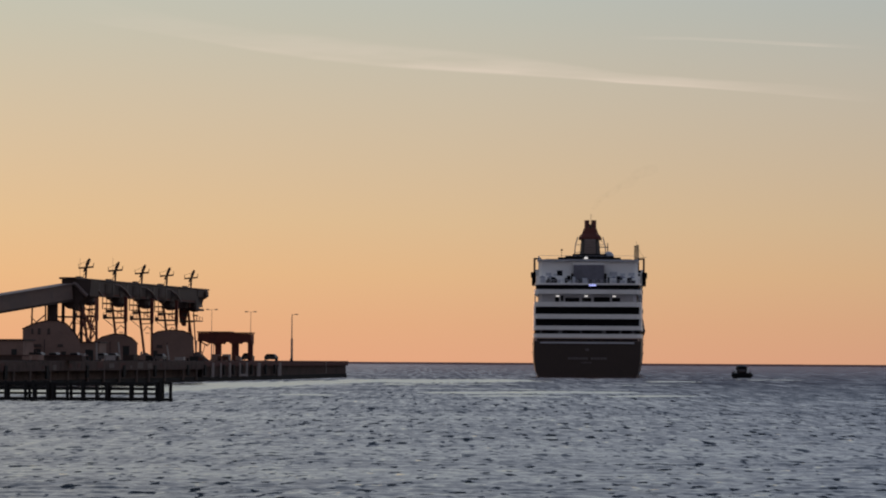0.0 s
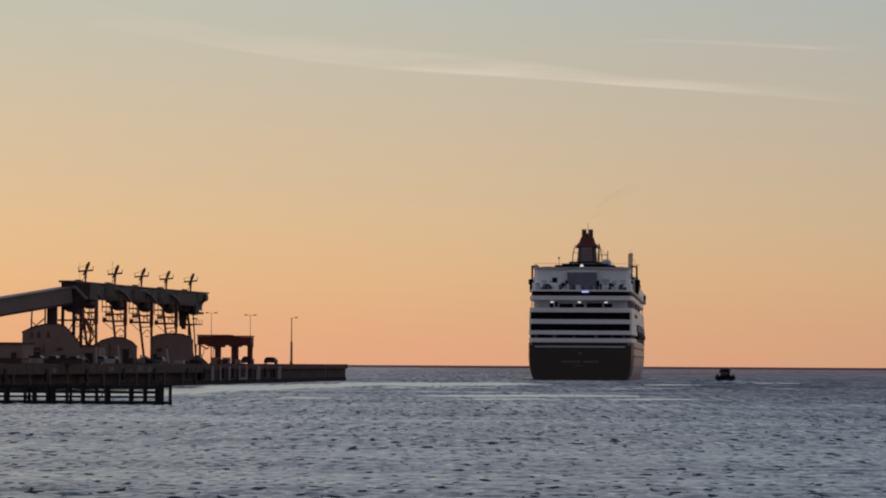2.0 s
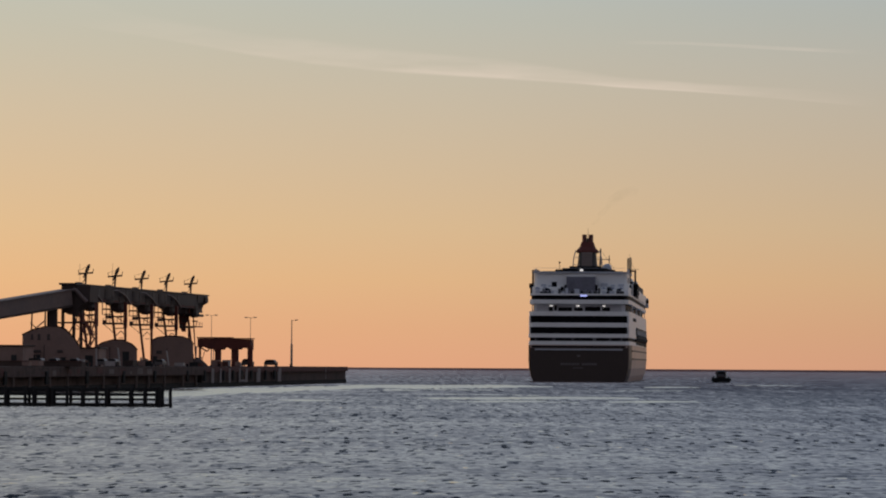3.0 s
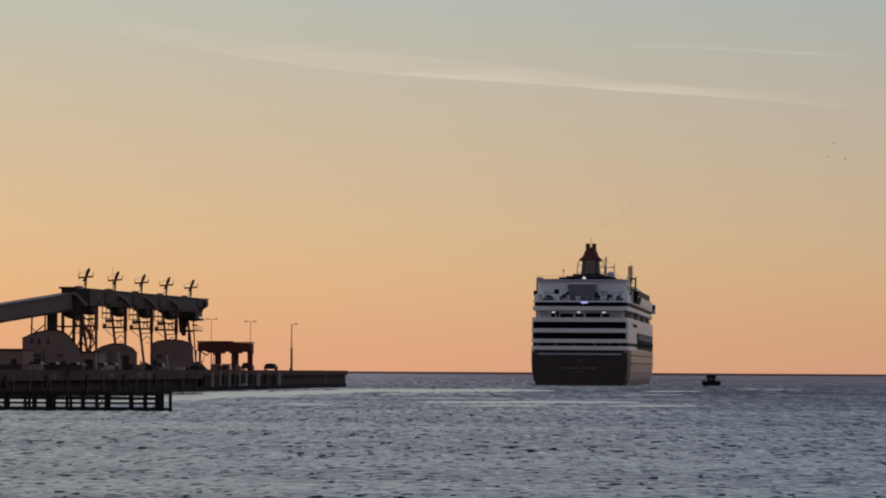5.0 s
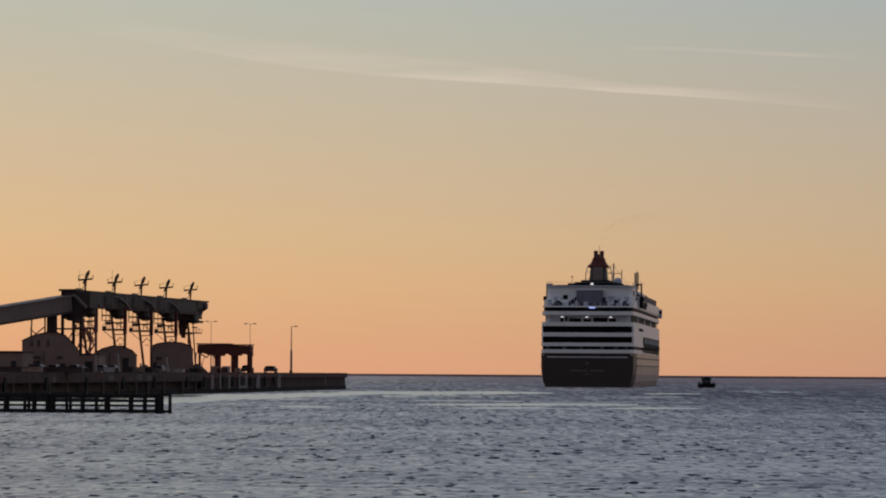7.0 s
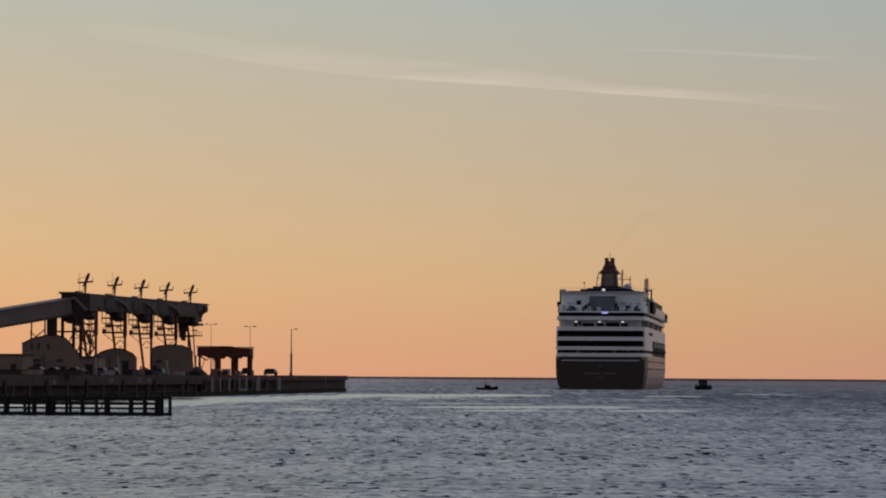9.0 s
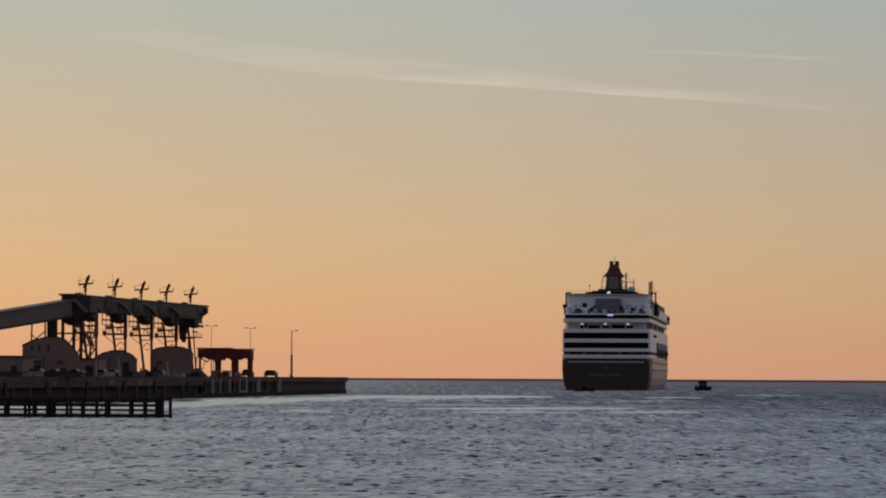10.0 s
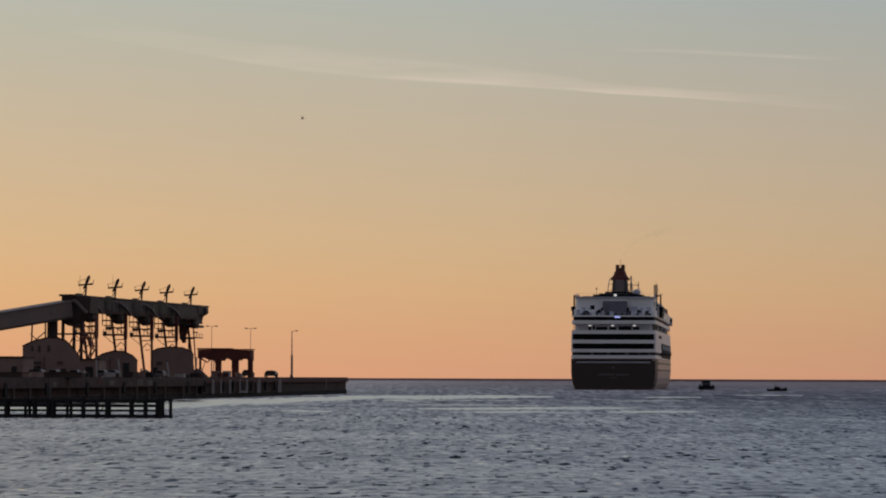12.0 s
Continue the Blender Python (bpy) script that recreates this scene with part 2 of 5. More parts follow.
def mesh_of(name, bm, material, bevel=0.0):
    if bevel:
        bmesh.ops.bevel(bm, geom=list(bm.edges), offset=bevel, segments=1, affect="EDGES", clamp_overlap=True)
    bmesh.ops.recalc_face_normals(bm, faces=list(bm.faces))
    me = bpy.data.meshes.new(name)
    bm.to_mesh(me)
    bm.free()
    me.materials.append(material)
    return me


def part(name, bm, material, parent, label="", bevel=0.0):
    ob = new(name, mesh_of(name, bm, material, bevel))
    ob.parent = parent
    return tagged(ob, label)


def shared(name, me, parent, at=(0, 0, 0)):
    ob = new(name, me)
    ob.parent = parent
    ob.location = at
    return ob


def boxes(*rows):
    bm = bmesh.new()
    for r in rows:
        box(bm, *r)
    return bm


def beams(*rows):
    bm = bmesh.new()
    for r in rows:
        beam(bm, *r)
    return bm


def each_beam(name, material, parent, *rows, label=""):
    for r in rows:
        part(name, beams(r), material, parent, label)


def each_box(name, material, parent, *rows, label=""):
    for r in rows:
        part(name, boxes(r), material, parent, label)


def thing(name, m, label, category, group="", kind=""):
    ob = new(name)
    ob.matrix_world = m
    return tagged(ob, label, category, group, kind)


# ---- sea ----
def sea_sheet(name, seed, drift, rim):
    rng = np.random.default_rng(seed)
    span = EYE * F
    d, far = [84.0], 4890.0
    while d[-1] < far:
        d.append(d[-1] + min(60, max(0.16, 0.45 * d[-1] ** 2 / span)))
    d = np.array(d)
    a = np.linspace(-0.185, 0.185, 560)
    dd, aa = np.meshgrid(d, a, indexing="ij")
    x, y = dd * aa, dd
    z = np.zeros_like(x)
    for k in range(54):
        wave = 0.45 * 1.046 ** k
        ang = -math.pi / 2 + drift + rng.normal(0, 1.0)
        amp = 0.0026 * wave
        ph = rng.uniform(0, math.tau)
        s = (x * math.cos(ang) + y * math.sin(ang)) * math.tau / wave + ph
        z += amp * np.sin(s)
    # gusts and slicks: long calm lanes between rougher water
    g = np.zeros_like(x)
    for k in range(14):
        wx, wy = rng.uniform(60, 400), rng.uniform(25, 120)
        g += np.sin(x * math.tau / wx + y * math.tau / wy * rng.choice((-1, 1)) + rng.uniform(0, math.tau))
    g = np.clip(0.8 + 0.16 * g, 0.3, 1.4)
    z *= g
    n, m = x.shape
    # the sheet goes on flat to the sides, behind, and to the horizon
    pts = np.stack([x, y, z], -1).reshape(-1, 3)
    i = np.arange(n * m).reshape(n, m)
    faces = np.stack([i[:-1, :-1], i[:-1, 1:], i[1:, 1:], i[1:, :-1]], -1).reshape(-1, 4)
    base = len(pts)
    w0, w1 = d[0] * 0.185, d[-1] * 0.185
    skirt = np.array([(-w0, d[0], rim), (w0, d[0], rim), (-w1, d[-1], rim), (w1, d[-1], rim), (-3000, -600, rim), (3000, -600, rim),
                      (-3000, d[-1], rim), (3000, d[-1], rim)])
    pts = np.concatenate([pts, skirt])
    extra = np.array([(4, 5, 1, 0), (4, 0, 2, 6), (5, 7, 3, 1)]) + base
    faces = np.concatenate([faces, extra])
    me = bpy.data.meshes.new(name)
    me.from_pydata(pts.tolist(), [], faces.tolist())
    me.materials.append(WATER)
    me.polygons.foreach_set("use_smooth", [True] * len(me.polygons))
    ob = new(name, me)
    return tagged(ob, "choppy grey-blue sea reflecting the dusk sky", "sea", kind="structure")


sea_a = sea_sheet("water", 3, 0.25, -0.04)
sea_b = sea_sheet("water_crossing", 8, -0.3, -0.1)


def slick(x0, x1, d0, d1, width, z, seed):
    """A long smooth lane of calm water with a ragged outline."""
    rnd = random.Random(seed)
    bm = bmesh.new()
    lanes = []
    n = 90
    for k in range(n + 1):
        f = k / n
        d = d0 + (d1 - d0) * f + width * 0.12 * math.sin(f * 7 + seed)
        w = width * (math.sin(math.pi * f) ** 0.6 * rnd.uniform(0.8, 1.1) + 0.01) * (0.6 if rnd.random() < 0.1 else 1)
        x = place(x0 + (x1 - x0) * f, d)
        lanes.append([bm.verts.new((x, d + o, h)) for o, h in ((-w / 2 - 22, -0.25), (-w / 2, z), (w / 2, z), (w / 2 + 22, -0.25))])
    for a, b in zip(lanes, lanes[1:]):
        for k in range(3):
            bm.faces.new((a[k], b[k], b[k + 1], a[k + 1]))
    ob = new("calm_water", mesh_of("calm_water", bm, SLICK))
    return tagged(ob, "smooth pale lane of calm water in the lee of the quay", "sea", kind="structure")


slick(-80, 690, 465, 735, 215, 0.09, 1)
slick(600, 980, 790, 800, 125, 0.07, 2)
slick(740, 1130, 515, 535, 30, 0.08, 3)
slick(1140, 1240, 800, 810, 30, 0.06, 4)
slick(1300, 1420, 900, 900, 20, 0.05, 9)
streaks = random.Random(40)
for k in range(12):
    x, d = streaks.uniform(320, 1100), streaks.uniform(440, 700)
    slick(x, x + streaks.uniform(60, 260), d, d + streaks.uniform(-15, 15), streaks.uniform(4, 18), 0.05, 50 + k)


# ---- harbour quay ----
TURN = -7.41
DECK = 4.4
END = (-26.0, 916.0)
quay = thing("quay", pose(END[0], END[1], 0, 0, 0, TURN), "long dark concrete harbour quay with pale fender piles", "quay", kind="structure")
QUAY_LENGTH = 470


def make_quay():
    L = QUAY_LENGTH
    part("deck", boxes((-70, -0.6, -L, 0, 3.5, DECK)), CONCRETE, quay, bevel=0.05)
    S = 196      # the outer pier is walled, the older inner wharf stands open on piles
    part("cap_beam", boxes((-0.6, 0.25, -S, 0.2, 3.2, DECK + 0.02), (-70, -0.6, 0.0, 0.2, 3.2, DECK + 0.02)), CAP, quay, "rust-stained concrete cap", 0.04)
    part("wharf_beam", boxes((-0.6, 0.3, -L, -S - 0.02, 2.6, DECK + 0.02)), WHARF, quay, "grimy brown wharf edge beam", 0.06)
    part("face_wall", boxes((-0.9, -0.3, -S, -0.2, 1.0, 3.2), (-70, -0.9, -0.8, -0.2, 1.0, 3.2)), CONCRETE, quay, "stained concrete face")
    part("back_wall", boxes((-1.9, -1.4, -L, -S, 1.0, 3.5)), WHARF, quay, "dark wall under the wharf")
    rnd = random.Random(3)
    for k in range(30):
        u = S + 8 + k * 8.7 + rnd.uniform(-2, 2)
        part("wharf_patch", boxes((0.3, 0.34, -u - rnd.uniform(1, 5), -u, rnd.uniform(2.7, 3.3), rnd.uniform(3.5, 4.3))), rnd.choice((CONCRETE, WHARF, CAP, DULLPILE)), quay)
    part("wet_footing", boxes((-1.2, -0.1, -L, 0, -2, 1.0), (-70, -1.2, -1.0, 0, -2, 1.0)), WET, quay, "black weed-covered wet footing")
    # pale steel fender piles, some broad, some with a shelf at the foot
    for x, w, shelf in ((375, 0.62, 0), (389, 0.35, 0), (405, 0.45, 0), (423, 0.4, 0.45), (435, 0.55, 0), (456, 1.0, 0), (493, 0.95, 0)):
        k = (x - 784) / F
        u = (END[0] - k * END[1]) / (math.sin(radians(-TURN)) - k * math.cos(radians(TURN)))
        bm = boxes((0.0, 0.45, -w / 2, w / 2, 0.9, 4.0))
        if shelf:
            box(bm, 0.05, 0.4, w / 2 + 0.01, w / 2 + 3 * shelf, 1.0, 1.5)
        for z in (1.4, 2.4, 3.4):
            box(bm, 0.45, 0.5, -w / 2, w / 2, z, z + 0.1)
        # turned to face the shore
        bmesh.ops.rotate(bm, cent=(0, 0, 0), matrix=Matrix.Rotation(radians(-55), 3, "Z"), verts=bm.verts)
        part("fender_pile", bm, PILE, quay).location = (0.2, -u, 0)
    bm = bmesh.new()
    beam(bm, (0, 0, 0.4), (0, 0, 4.0), 0.26, None, 10)
    me = mesh_of("fender_pile", bm, DULLPILE)
    for u in (204, 218, 236, 251, 262, 277, 290, 303, 318, 331, 345, 356):
        shared("fender_pile", me, quay, (0.12, -u, random.uniform(-0.3, 0.1)))
    bm = boxes((-0.12, 0.25, -0.9, 0.9, 1.3, 3.6))
    me = mesh_of("fender_panel", bm, BLACK, 0.06)
    for u in (112, 124, 142, 154, 164, 175, 196, 214, 246, 274, 304, 334, 362):
        shared("fender_panel", me, quay, (0.28, -u, 0))
    bm = bmesh.new()
    for s in (-0.22, 0.22):
        beam(bm, (0.0, s, 1.2), (0.0, s, 4.3), 0.06)
    for k in range(9):
        beam(bm, (0, -0.22, 1.4 + k * 0.33), (0, 0.22, 1.4 + k * 0.33), 0.05)
    part("ladder", bm, PILE, quay, "pale steel quay ladder").location = (0.35, -37, 0)


make_quay()


def on_quay(x, d):
    return pose(place(x, d), d, DECK, 0, 0, TURN)


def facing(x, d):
    """On the quay, with the front turned square to the line of sight."""
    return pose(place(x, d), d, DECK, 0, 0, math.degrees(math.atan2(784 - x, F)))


def vault_shed(name, m, depth, arc, label, windows=(), doors=()):
    """A cladded shed with a low bent roof whose edge runs along arc (x, height); front towards -y."""
    ob = thing(name, m, label, "shed", "quay sheds")
    left, right = arc[0][0], arc[-1][0]
    bm = bmesh.new()
    loft(bm, [[(x, y, z) for x, z in [(left, 0)] + arc + [(right, 0)]] for y in (0, depth)])
    part("wall", bm, SHED, ob)
    bm = bmesh.new()
    outer = [(x * 1.02, z + 0.2) for x, z in arc]
    inner = [(x * 1.02, z + 0.02) for x, z in arc]
    loft(bm, [[(x, y, z) for x, z in outer + inner[::-1]] for y in (-0.15, depth + 0.15)])
    part("roof", bm, ROOF, ob, "dull bent sheet roof")
    bm = bmesh.new()
    for k in range(int((right - left) / 0.75)):
        x = left + 0.4 + k * 0.75
        box(bm, x - 0.05, x + 0.05, -0.06, 0.02, 0.1, float(np.interp(x, [a[0] for a in arc], [a[1] for a in arc])) - 0.15)
    part("cladding_rib", bm, SHED, ob)
    for x, z, ww, hh in windows:
        win = part("window", boxes((x - ww / 2, x + ww / 2, -0.09, 0.05, z - hh / 2, z + hh / 2)), GLAZE, ob)
        part("window_sill", boxes((x - ww / 2 - 0.1, x + ww / 2 + 0.1, -0.16, 0.03, z - hh / 2 - 0.12, z - hh / 2)), DARKSTEEL, win)
    for x, ww, hh in doors:
        door = part("door", boxes((x - ww / 2, x + ww / 2, -0.1, 0.05, 0, hh)), DARK, ob, bevel=0.02)
        part("door_handle", boxes((x + ww / 2 - 0.16, x + ww / 2 - 0.1, -0.16, -0.09, 0.95, 1.15)), GALV, door)
        part("lintel", boxes((x - ww / 2 - 0.1, x + ww / 2 + 0.1, -0.14, 0.03, hh, hh + 0.14)), DARKSTEEL, door)
    # conduit down the front and a vent pipe
    x = left + (right - left) * 0.38
    each_beam("downpipe", DARKSTEEL, ob, ((x, -0.12, 0.2), (x, -0.12, 4.0), 0.14))
    return ob


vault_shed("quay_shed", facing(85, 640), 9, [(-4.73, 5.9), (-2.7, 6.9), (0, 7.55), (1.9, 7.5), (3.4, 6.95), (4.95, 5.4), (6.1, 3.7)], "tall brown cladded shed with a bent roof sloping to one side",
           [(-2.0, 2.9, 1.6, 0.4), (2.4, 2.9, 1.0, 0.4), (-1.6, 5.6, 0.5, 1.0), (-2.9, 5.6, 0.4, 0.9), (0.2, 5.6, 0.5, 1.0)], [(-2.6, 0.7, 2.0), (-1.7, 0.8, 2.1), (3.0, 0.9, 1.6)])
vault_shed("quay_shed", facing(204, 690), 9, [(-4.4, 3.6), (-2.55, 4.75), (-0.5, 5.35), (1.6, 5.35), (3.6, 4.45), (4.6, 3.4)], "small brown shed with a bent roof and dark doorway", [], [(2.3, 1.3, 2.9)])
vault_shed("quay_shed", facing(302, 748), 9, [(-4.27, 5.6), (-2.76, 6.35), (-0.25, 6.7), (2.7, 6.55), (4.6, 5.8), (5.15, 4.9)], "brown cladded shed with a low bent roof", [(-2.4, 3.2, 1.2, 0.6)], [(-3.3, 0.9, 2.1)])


def low_building(m, w, depth, h, label):
    ob = thing("quay_store", m, label, "building")
    part("wall", boxes((-w / 2, w / 2, 0, depth, 0, h)), SHED, ob, bevel=0.03)
    part("roof", boxes((-w / 2 - 0.3, w / 2 + 0.3, -0.3, depth + 0.3, h, h + 0.28)), DARKSTEEL, ob, "dark flat roof", 0.03)
    for k in range(int(w // 4)):
        x = -w / 2 + 2 + k * 4
        part("window", boxes((x - 0.6, x + 0.6, -0.08, 0.05, h - 2.3, h - 1.3)), DARK, ob)
    part("door", boxes((w / 2 - 2.2, w / 2 - 1.2, -0.08, 0.05, 0, 2.1)), DARK, ob)
    return ob


low_building(on_quay(-30, 628), 15.5, 8, 3.7, "low brown flat-roofed store beside the tall shed")
low_building(on_quay(158, 668), 4.2, 6, 3.5, "narrow flat-roofed link building between two sheds")
ledge = thing("quay_ledge", on_quay(20, 600), "long low dark loading ledge on the quay", "ledge")
part("slab", boxes((-13, 13, 0, 3, 0, 0.9)), CONCRETE, ledge, bevel=0.05)
part("kerb", boxes((-13, 13, -0.12, 0.2, 0.9, 1.02)), CAP, ledge, bevel=0.02)


# ---- ship loader gallery ----
G0, G1 = Vector((-76.5, 676, 0)), Vector((-55.9, 794, 0))
GTURN = -math.degrees(math.atan2(G1.x - G0.x, G1.y - G0.y))
GLEN = (G1 - G0).length
gallery = thing("loader_gallery", pose(G0.x, G0.y, 0, 0, 0, GTURN), "long sooty steel ship loader gallery high on trestle legs", "gallery")
# local: y along the gallery away from the shore, z from the sea


def make_gallery():
    e = GLEN - 12
    part("roof", boxes((-1.4, 1.3, 3, GLEN - 2.0, 20.85, 21.2)), DARKSTEEL, gallery, bevel=0.05)
    part("housing", boxes((-1.2, 1.1, 4, e, 17.9, 20.85)), DARKSTEEL, gallery, "sooty sheeted conveyor housing", 0.05)
    each_beam("girder", REDDARK, gallery, ((-1.2, 4, 18.0), (-1.2, e, 18.0), 0.3, 0.5), ((1.15, 4, 18.0), (1.15, e, 18.0), 0.3, 0.5), label="dark red steel girder")
    for k, y in enumerate((9, 20, 31, 42, 53, 64, 75, 86)):
        # rounded bins hang on the flank, with a tapered foot
        half_round = [(math.sin(a * math.pi / 8), -math.cos(a * math.pi / 8)) for a in range(9)]
        bm = bmesh.new()
        loft(bm, [[(1.0 + 0.75 * f * p, y + 3.6 * g * q, z) for p, q in half_round] for z, f, g in ((20.5, 1, 1), (18.3, 1, 1), (17.7, 0.8, 0.8), (17.2 - 0.3 * (k % 2), 0.4, 0.4))])
        part("bin", bm, DARKSTEEL if k % 3 else GREYDARK, gallery, "rounded sooty steel bin")
        each_beam("bin_rib", DARKSTEEL, gallery, ((1.75, y, 20.6), (1.78, y, 18.2), 0.12))
    for y in (8, 30, 52, 74, 90):
        each_beam("hanger", STEEL, gallery, ((1.3, y + 9, 18.2), (1.3, y + 9, 16.6), 0.2), ((-1.2, y + 13, 18.2), (-1.0, y + 13, 16.0), 0.26))
    each_beam("walkway_rail", DARKSTEEL, gallery, ((1.9, 3, 18.9), (1.9, e, 18.9), 0.07), ((1.9, 3, 18.4), (1.9, e, 18.4), 0.05))
    part("walkway", boxes((1.2, 2.0, 4, e, 17.75, 17.88)), DARKSTEEL, gallery)
    # end house: stepped under the roof, with a ragged underside and landing stages
    bm = bmesh.new()
    front = [(-1.3, 17.0), (0.1, 16.9), (0.0, 17.8), (0.3, 18.7), (1.2, 19.2), (1.3, 20.85), (-1.3, 20.85)]
    loft(bm, [[(x, y, z) for x, z in front] for y in (e - 1, e + 8.4)])
    part("end_house", bm, DARKSTEEL, gallery)
    each_box("landing", DARKSTEEL, gallery, (-2.2, 1.5, e - 3, e + 4.0, 15.95, 16.5), (-2.2, 1.0, e - 1, e + 5.0, 13.5, 13.75))
    part("winch_box", boxes((0.4, 1.7, e + 5, e + 7.6, 19.3, 20.6)), DARKSTEEL, gallery, bevel=0.1)
    for z in (14.2, 14.6):
        each_beam("railing", DARKSTEEL, gallery, ((0.95, e - 1, z), (0.95, e + 4.9, z), 0.06))
    for y in (e - 1, e + 2, e + 4.8):
        each_beam("railing_post", DARKSTEEL, gallery, ((0.95, y, 13.7), (0.95, y, 14.6), 0.07))
    # thick hanging columns that taper to a foot
    bm = bmesh.new()
    loft(bm, [[(x0 + w * sx, e - 2 + 0.6 * sy, z) for sx, sy in ((-1, -1), (1, -1), (1, 1), (-1, 1))] for z, x0, w in ((17.2, -2.0, 0.9), (14.6, -2.0, 0.8), (13.2, -1.9, 0.55), (12.4, -1.7, 0.3))])
    part("hanging_column", bm, REDDARK, gallery, "thick dark hanging column")
    for x, y, b in ((-3.3, e - 2, -3.6), (-0.7, e - 2, -0.5), (-0.3, e + 1, 0.5)):
        each_beam("end_leg", REDDARK, gallery, ((x, y, 16.6), (b, y, DECK), 0.24))
    part("end_underfloor", boxes((-3.4, 0.0, e - 7, e + 1, 16.4, 17.95)), DARKSTEEL, gallery, bevel=0.15)


make_gallery()
MASTS = (152, 204, 251, 295, 338)
spots = []
for mx in MASTS:
    k = (mx - 784) / F
    # where the line of sight meets the gallery's axis
    t = (G0.x - k * G0.y) / (k * (G1.y - G0.y) - (G1.x - G0.x))
    spots.append(t * GLEN)


def make_loader(outermost=False):
    """One loader: luffing mast on the roof, hopper and spout below, trestle legs to the quay."""
    ob = thing("ship_loader", pose(0, 0, 0), "sooty steel ship loader with mast, hopper and braced red legs", "loader", "ship loaders on the gallery")
    part("mast_pole", beams(((-0.1, 0, 21.0), (0.1, 0, 24.0), 0.2, None, 8)), DARKSTEEL, ob)
    part("jib", beams(((-0.5, 0, 22.6), (0.65, 0.3, 25.4), 0.42, 0.4), ((0.1, 0, 23.9), (0.6, 0, 25.1), 0.72, 0.5)), DARKSTEEL, ob, "short dark luffing jib")
    part("crossarm", beams(((-1.6, 0, 23.4), (1.5, 0, 23.65), 0.34, 0.34)), DARKSTEEL, ob)
    each_beam("stay", DARKSTEEL, ob, ((-1.5, 0, 23.5), (-1.65, 0, 24.3), 0.1), ((1.45, 0, 23.6), (1.6, 0, 24.5), 0.12), ((-1.5, 0, 24.2), (0.2, 0, 24.8), 0.06), ((-0.1, 0, 22.6), (-0.9, 0, 21.2), 0.12))
    part("winch_house", boxes((-2.0, -1.1, -1, 1, 21.0, 21.7)), DARKSTEEL, ob, bevel=0.08)
    # chute that sags to one side under the gallery
    bm = bmesh.new()
    chute = [(-2.9, 18.3), (-1.9, 17.8), (-0.9, 17.1), (-0.3, 16.1), (0.5, 15.7), (1.3, 15.75), (1.6, 16.5), (1.4, 18.3)]
    loft(bm, [[(x * f + 0.1, y, 18.3 - (18.3 - z) * f) for x, z in chute] for y, f in ((-1.9, 0.7), (-1.3, 1.0), (1.3, 1.0), (1.9, 0.7))])
    part("hopper", bm, DARKSTEEL, ob, "dark sagging hopper chute")
    if not outermost:
        each_beam("loading_pipe", GREYSTEEL, ob, ((1.2, -5.0, 20.3), (1.95, -4.0, 20.2), 0.24, None, 8), ((1.95, -4.0, 20.2), (2.0, 0.5, 19.4), 0.24, None, 8), ((2.0, 0.5, 19.4), (2.1, 5.0, 17.7), 0.24, None, 8), label="grey bent loading pipe")
    if not outermost:
        column = part("column", boxes((1.95, 2.65, -0.35, 0.35, 12.6, 18.0)), REDDARK, ob, "thick dark red hanging column", 0.06)
        part("tie", boxes((1.1, 2.1, -0.3, 0.3, 15.9, 16.4)), DARKSTEEL, column)
        part("leg", beams(((2.3, 0, 12.7), (2.35, 0, DECK), 0.44)), REDDARK, ob, "dark red trestle leg")
    part("leg", beams(((-0.75, 0, 16.6), (0.85, 0, DECK), 0.44)), REDDARK, ob, "dark red trestle leg")
    landing = part("crossbeam", boxes((-2.6, 0.6 if outermost else 2.4, -0.5, 0.4, 13.25, 13.65)), DARKSTEEL, ob)
    each_beam("handrail", STEEL, landing, ((-2.5, -0.4, 14.55), (-0.6, -0.4, 14.55), 0.07), ((-2.5, -0.4, 13.6), (-2.5, -0.4, 14.55), 0.08), ((-1.4, -0.4, 13.6), (-1.4, -0.4, 14.55), 0.07), ((1.5, -0.4, 13.6), (1.5, -0.4, 14.5), 0.07))
    each_box("drive_box", DARKSTEEL, ob, (-2.0, -0.9, -0.4, 0.4, 14.6, 15.2), (0.5, 1.6, -0.4, 0.4, 14.7, 15.0), (-2.6, -1.9, -0.4, 0.4, 13.6, 14.2))
    each_beam("hanger", STEEL, ob, ((-1.9, 0, 18), (-1.9, 0, 13.6), 0.12), ((-1.1, 0, 17.6), (-1.1, 0, 13.6), 0.12))
    each_beam("catwalk", DARKSTEEL, ob, ((-2.8, -0.3, 16.5), (-0.4, -0.3, 16.5), 0.3), ((-2.4, -0.3, 15.4), (-0.5, -0.3, 15.4), 0.22), ((-2.7, -0.3, 18.0), (-2.7, -0.3, 15.3), 0.16))
    if outermost:
        return ob
    each_beam("catwalk", DARKSTEEL, ob, ((-0.6, -0.3, 14.9), (2.1, -0.3, 15.0), 0.26), ((-0.3, -0.3, 12.4), (2.3, -0.3, 12.5), 0.2))
    each_beam("catwalk_post", STEEL, ob, ((0.6, -0.3, 13.6), (0.6, -0.3, 15.0), 0.12), ((1.4, -0.3, 13.6), (1.4, -0.3, 16.2), 0.14))
    each_beam("brace", STEEL, ob, ((0.3, 0, 10.9), (1.3, 0, 11.9), 0.14), ((1.3, 0, 11.9), (2.3, 0, 11.0), 0.14), ((-0.4, 0, 15.2), (2.2, 0, 13.7), 0.14), ((0.9, 0, 10.4), (1.8, 0, 10.4), 0.14),
              ((-2.6, 0, 13.4), (-0.1, 0, 11.4), 0.12))
    return ob


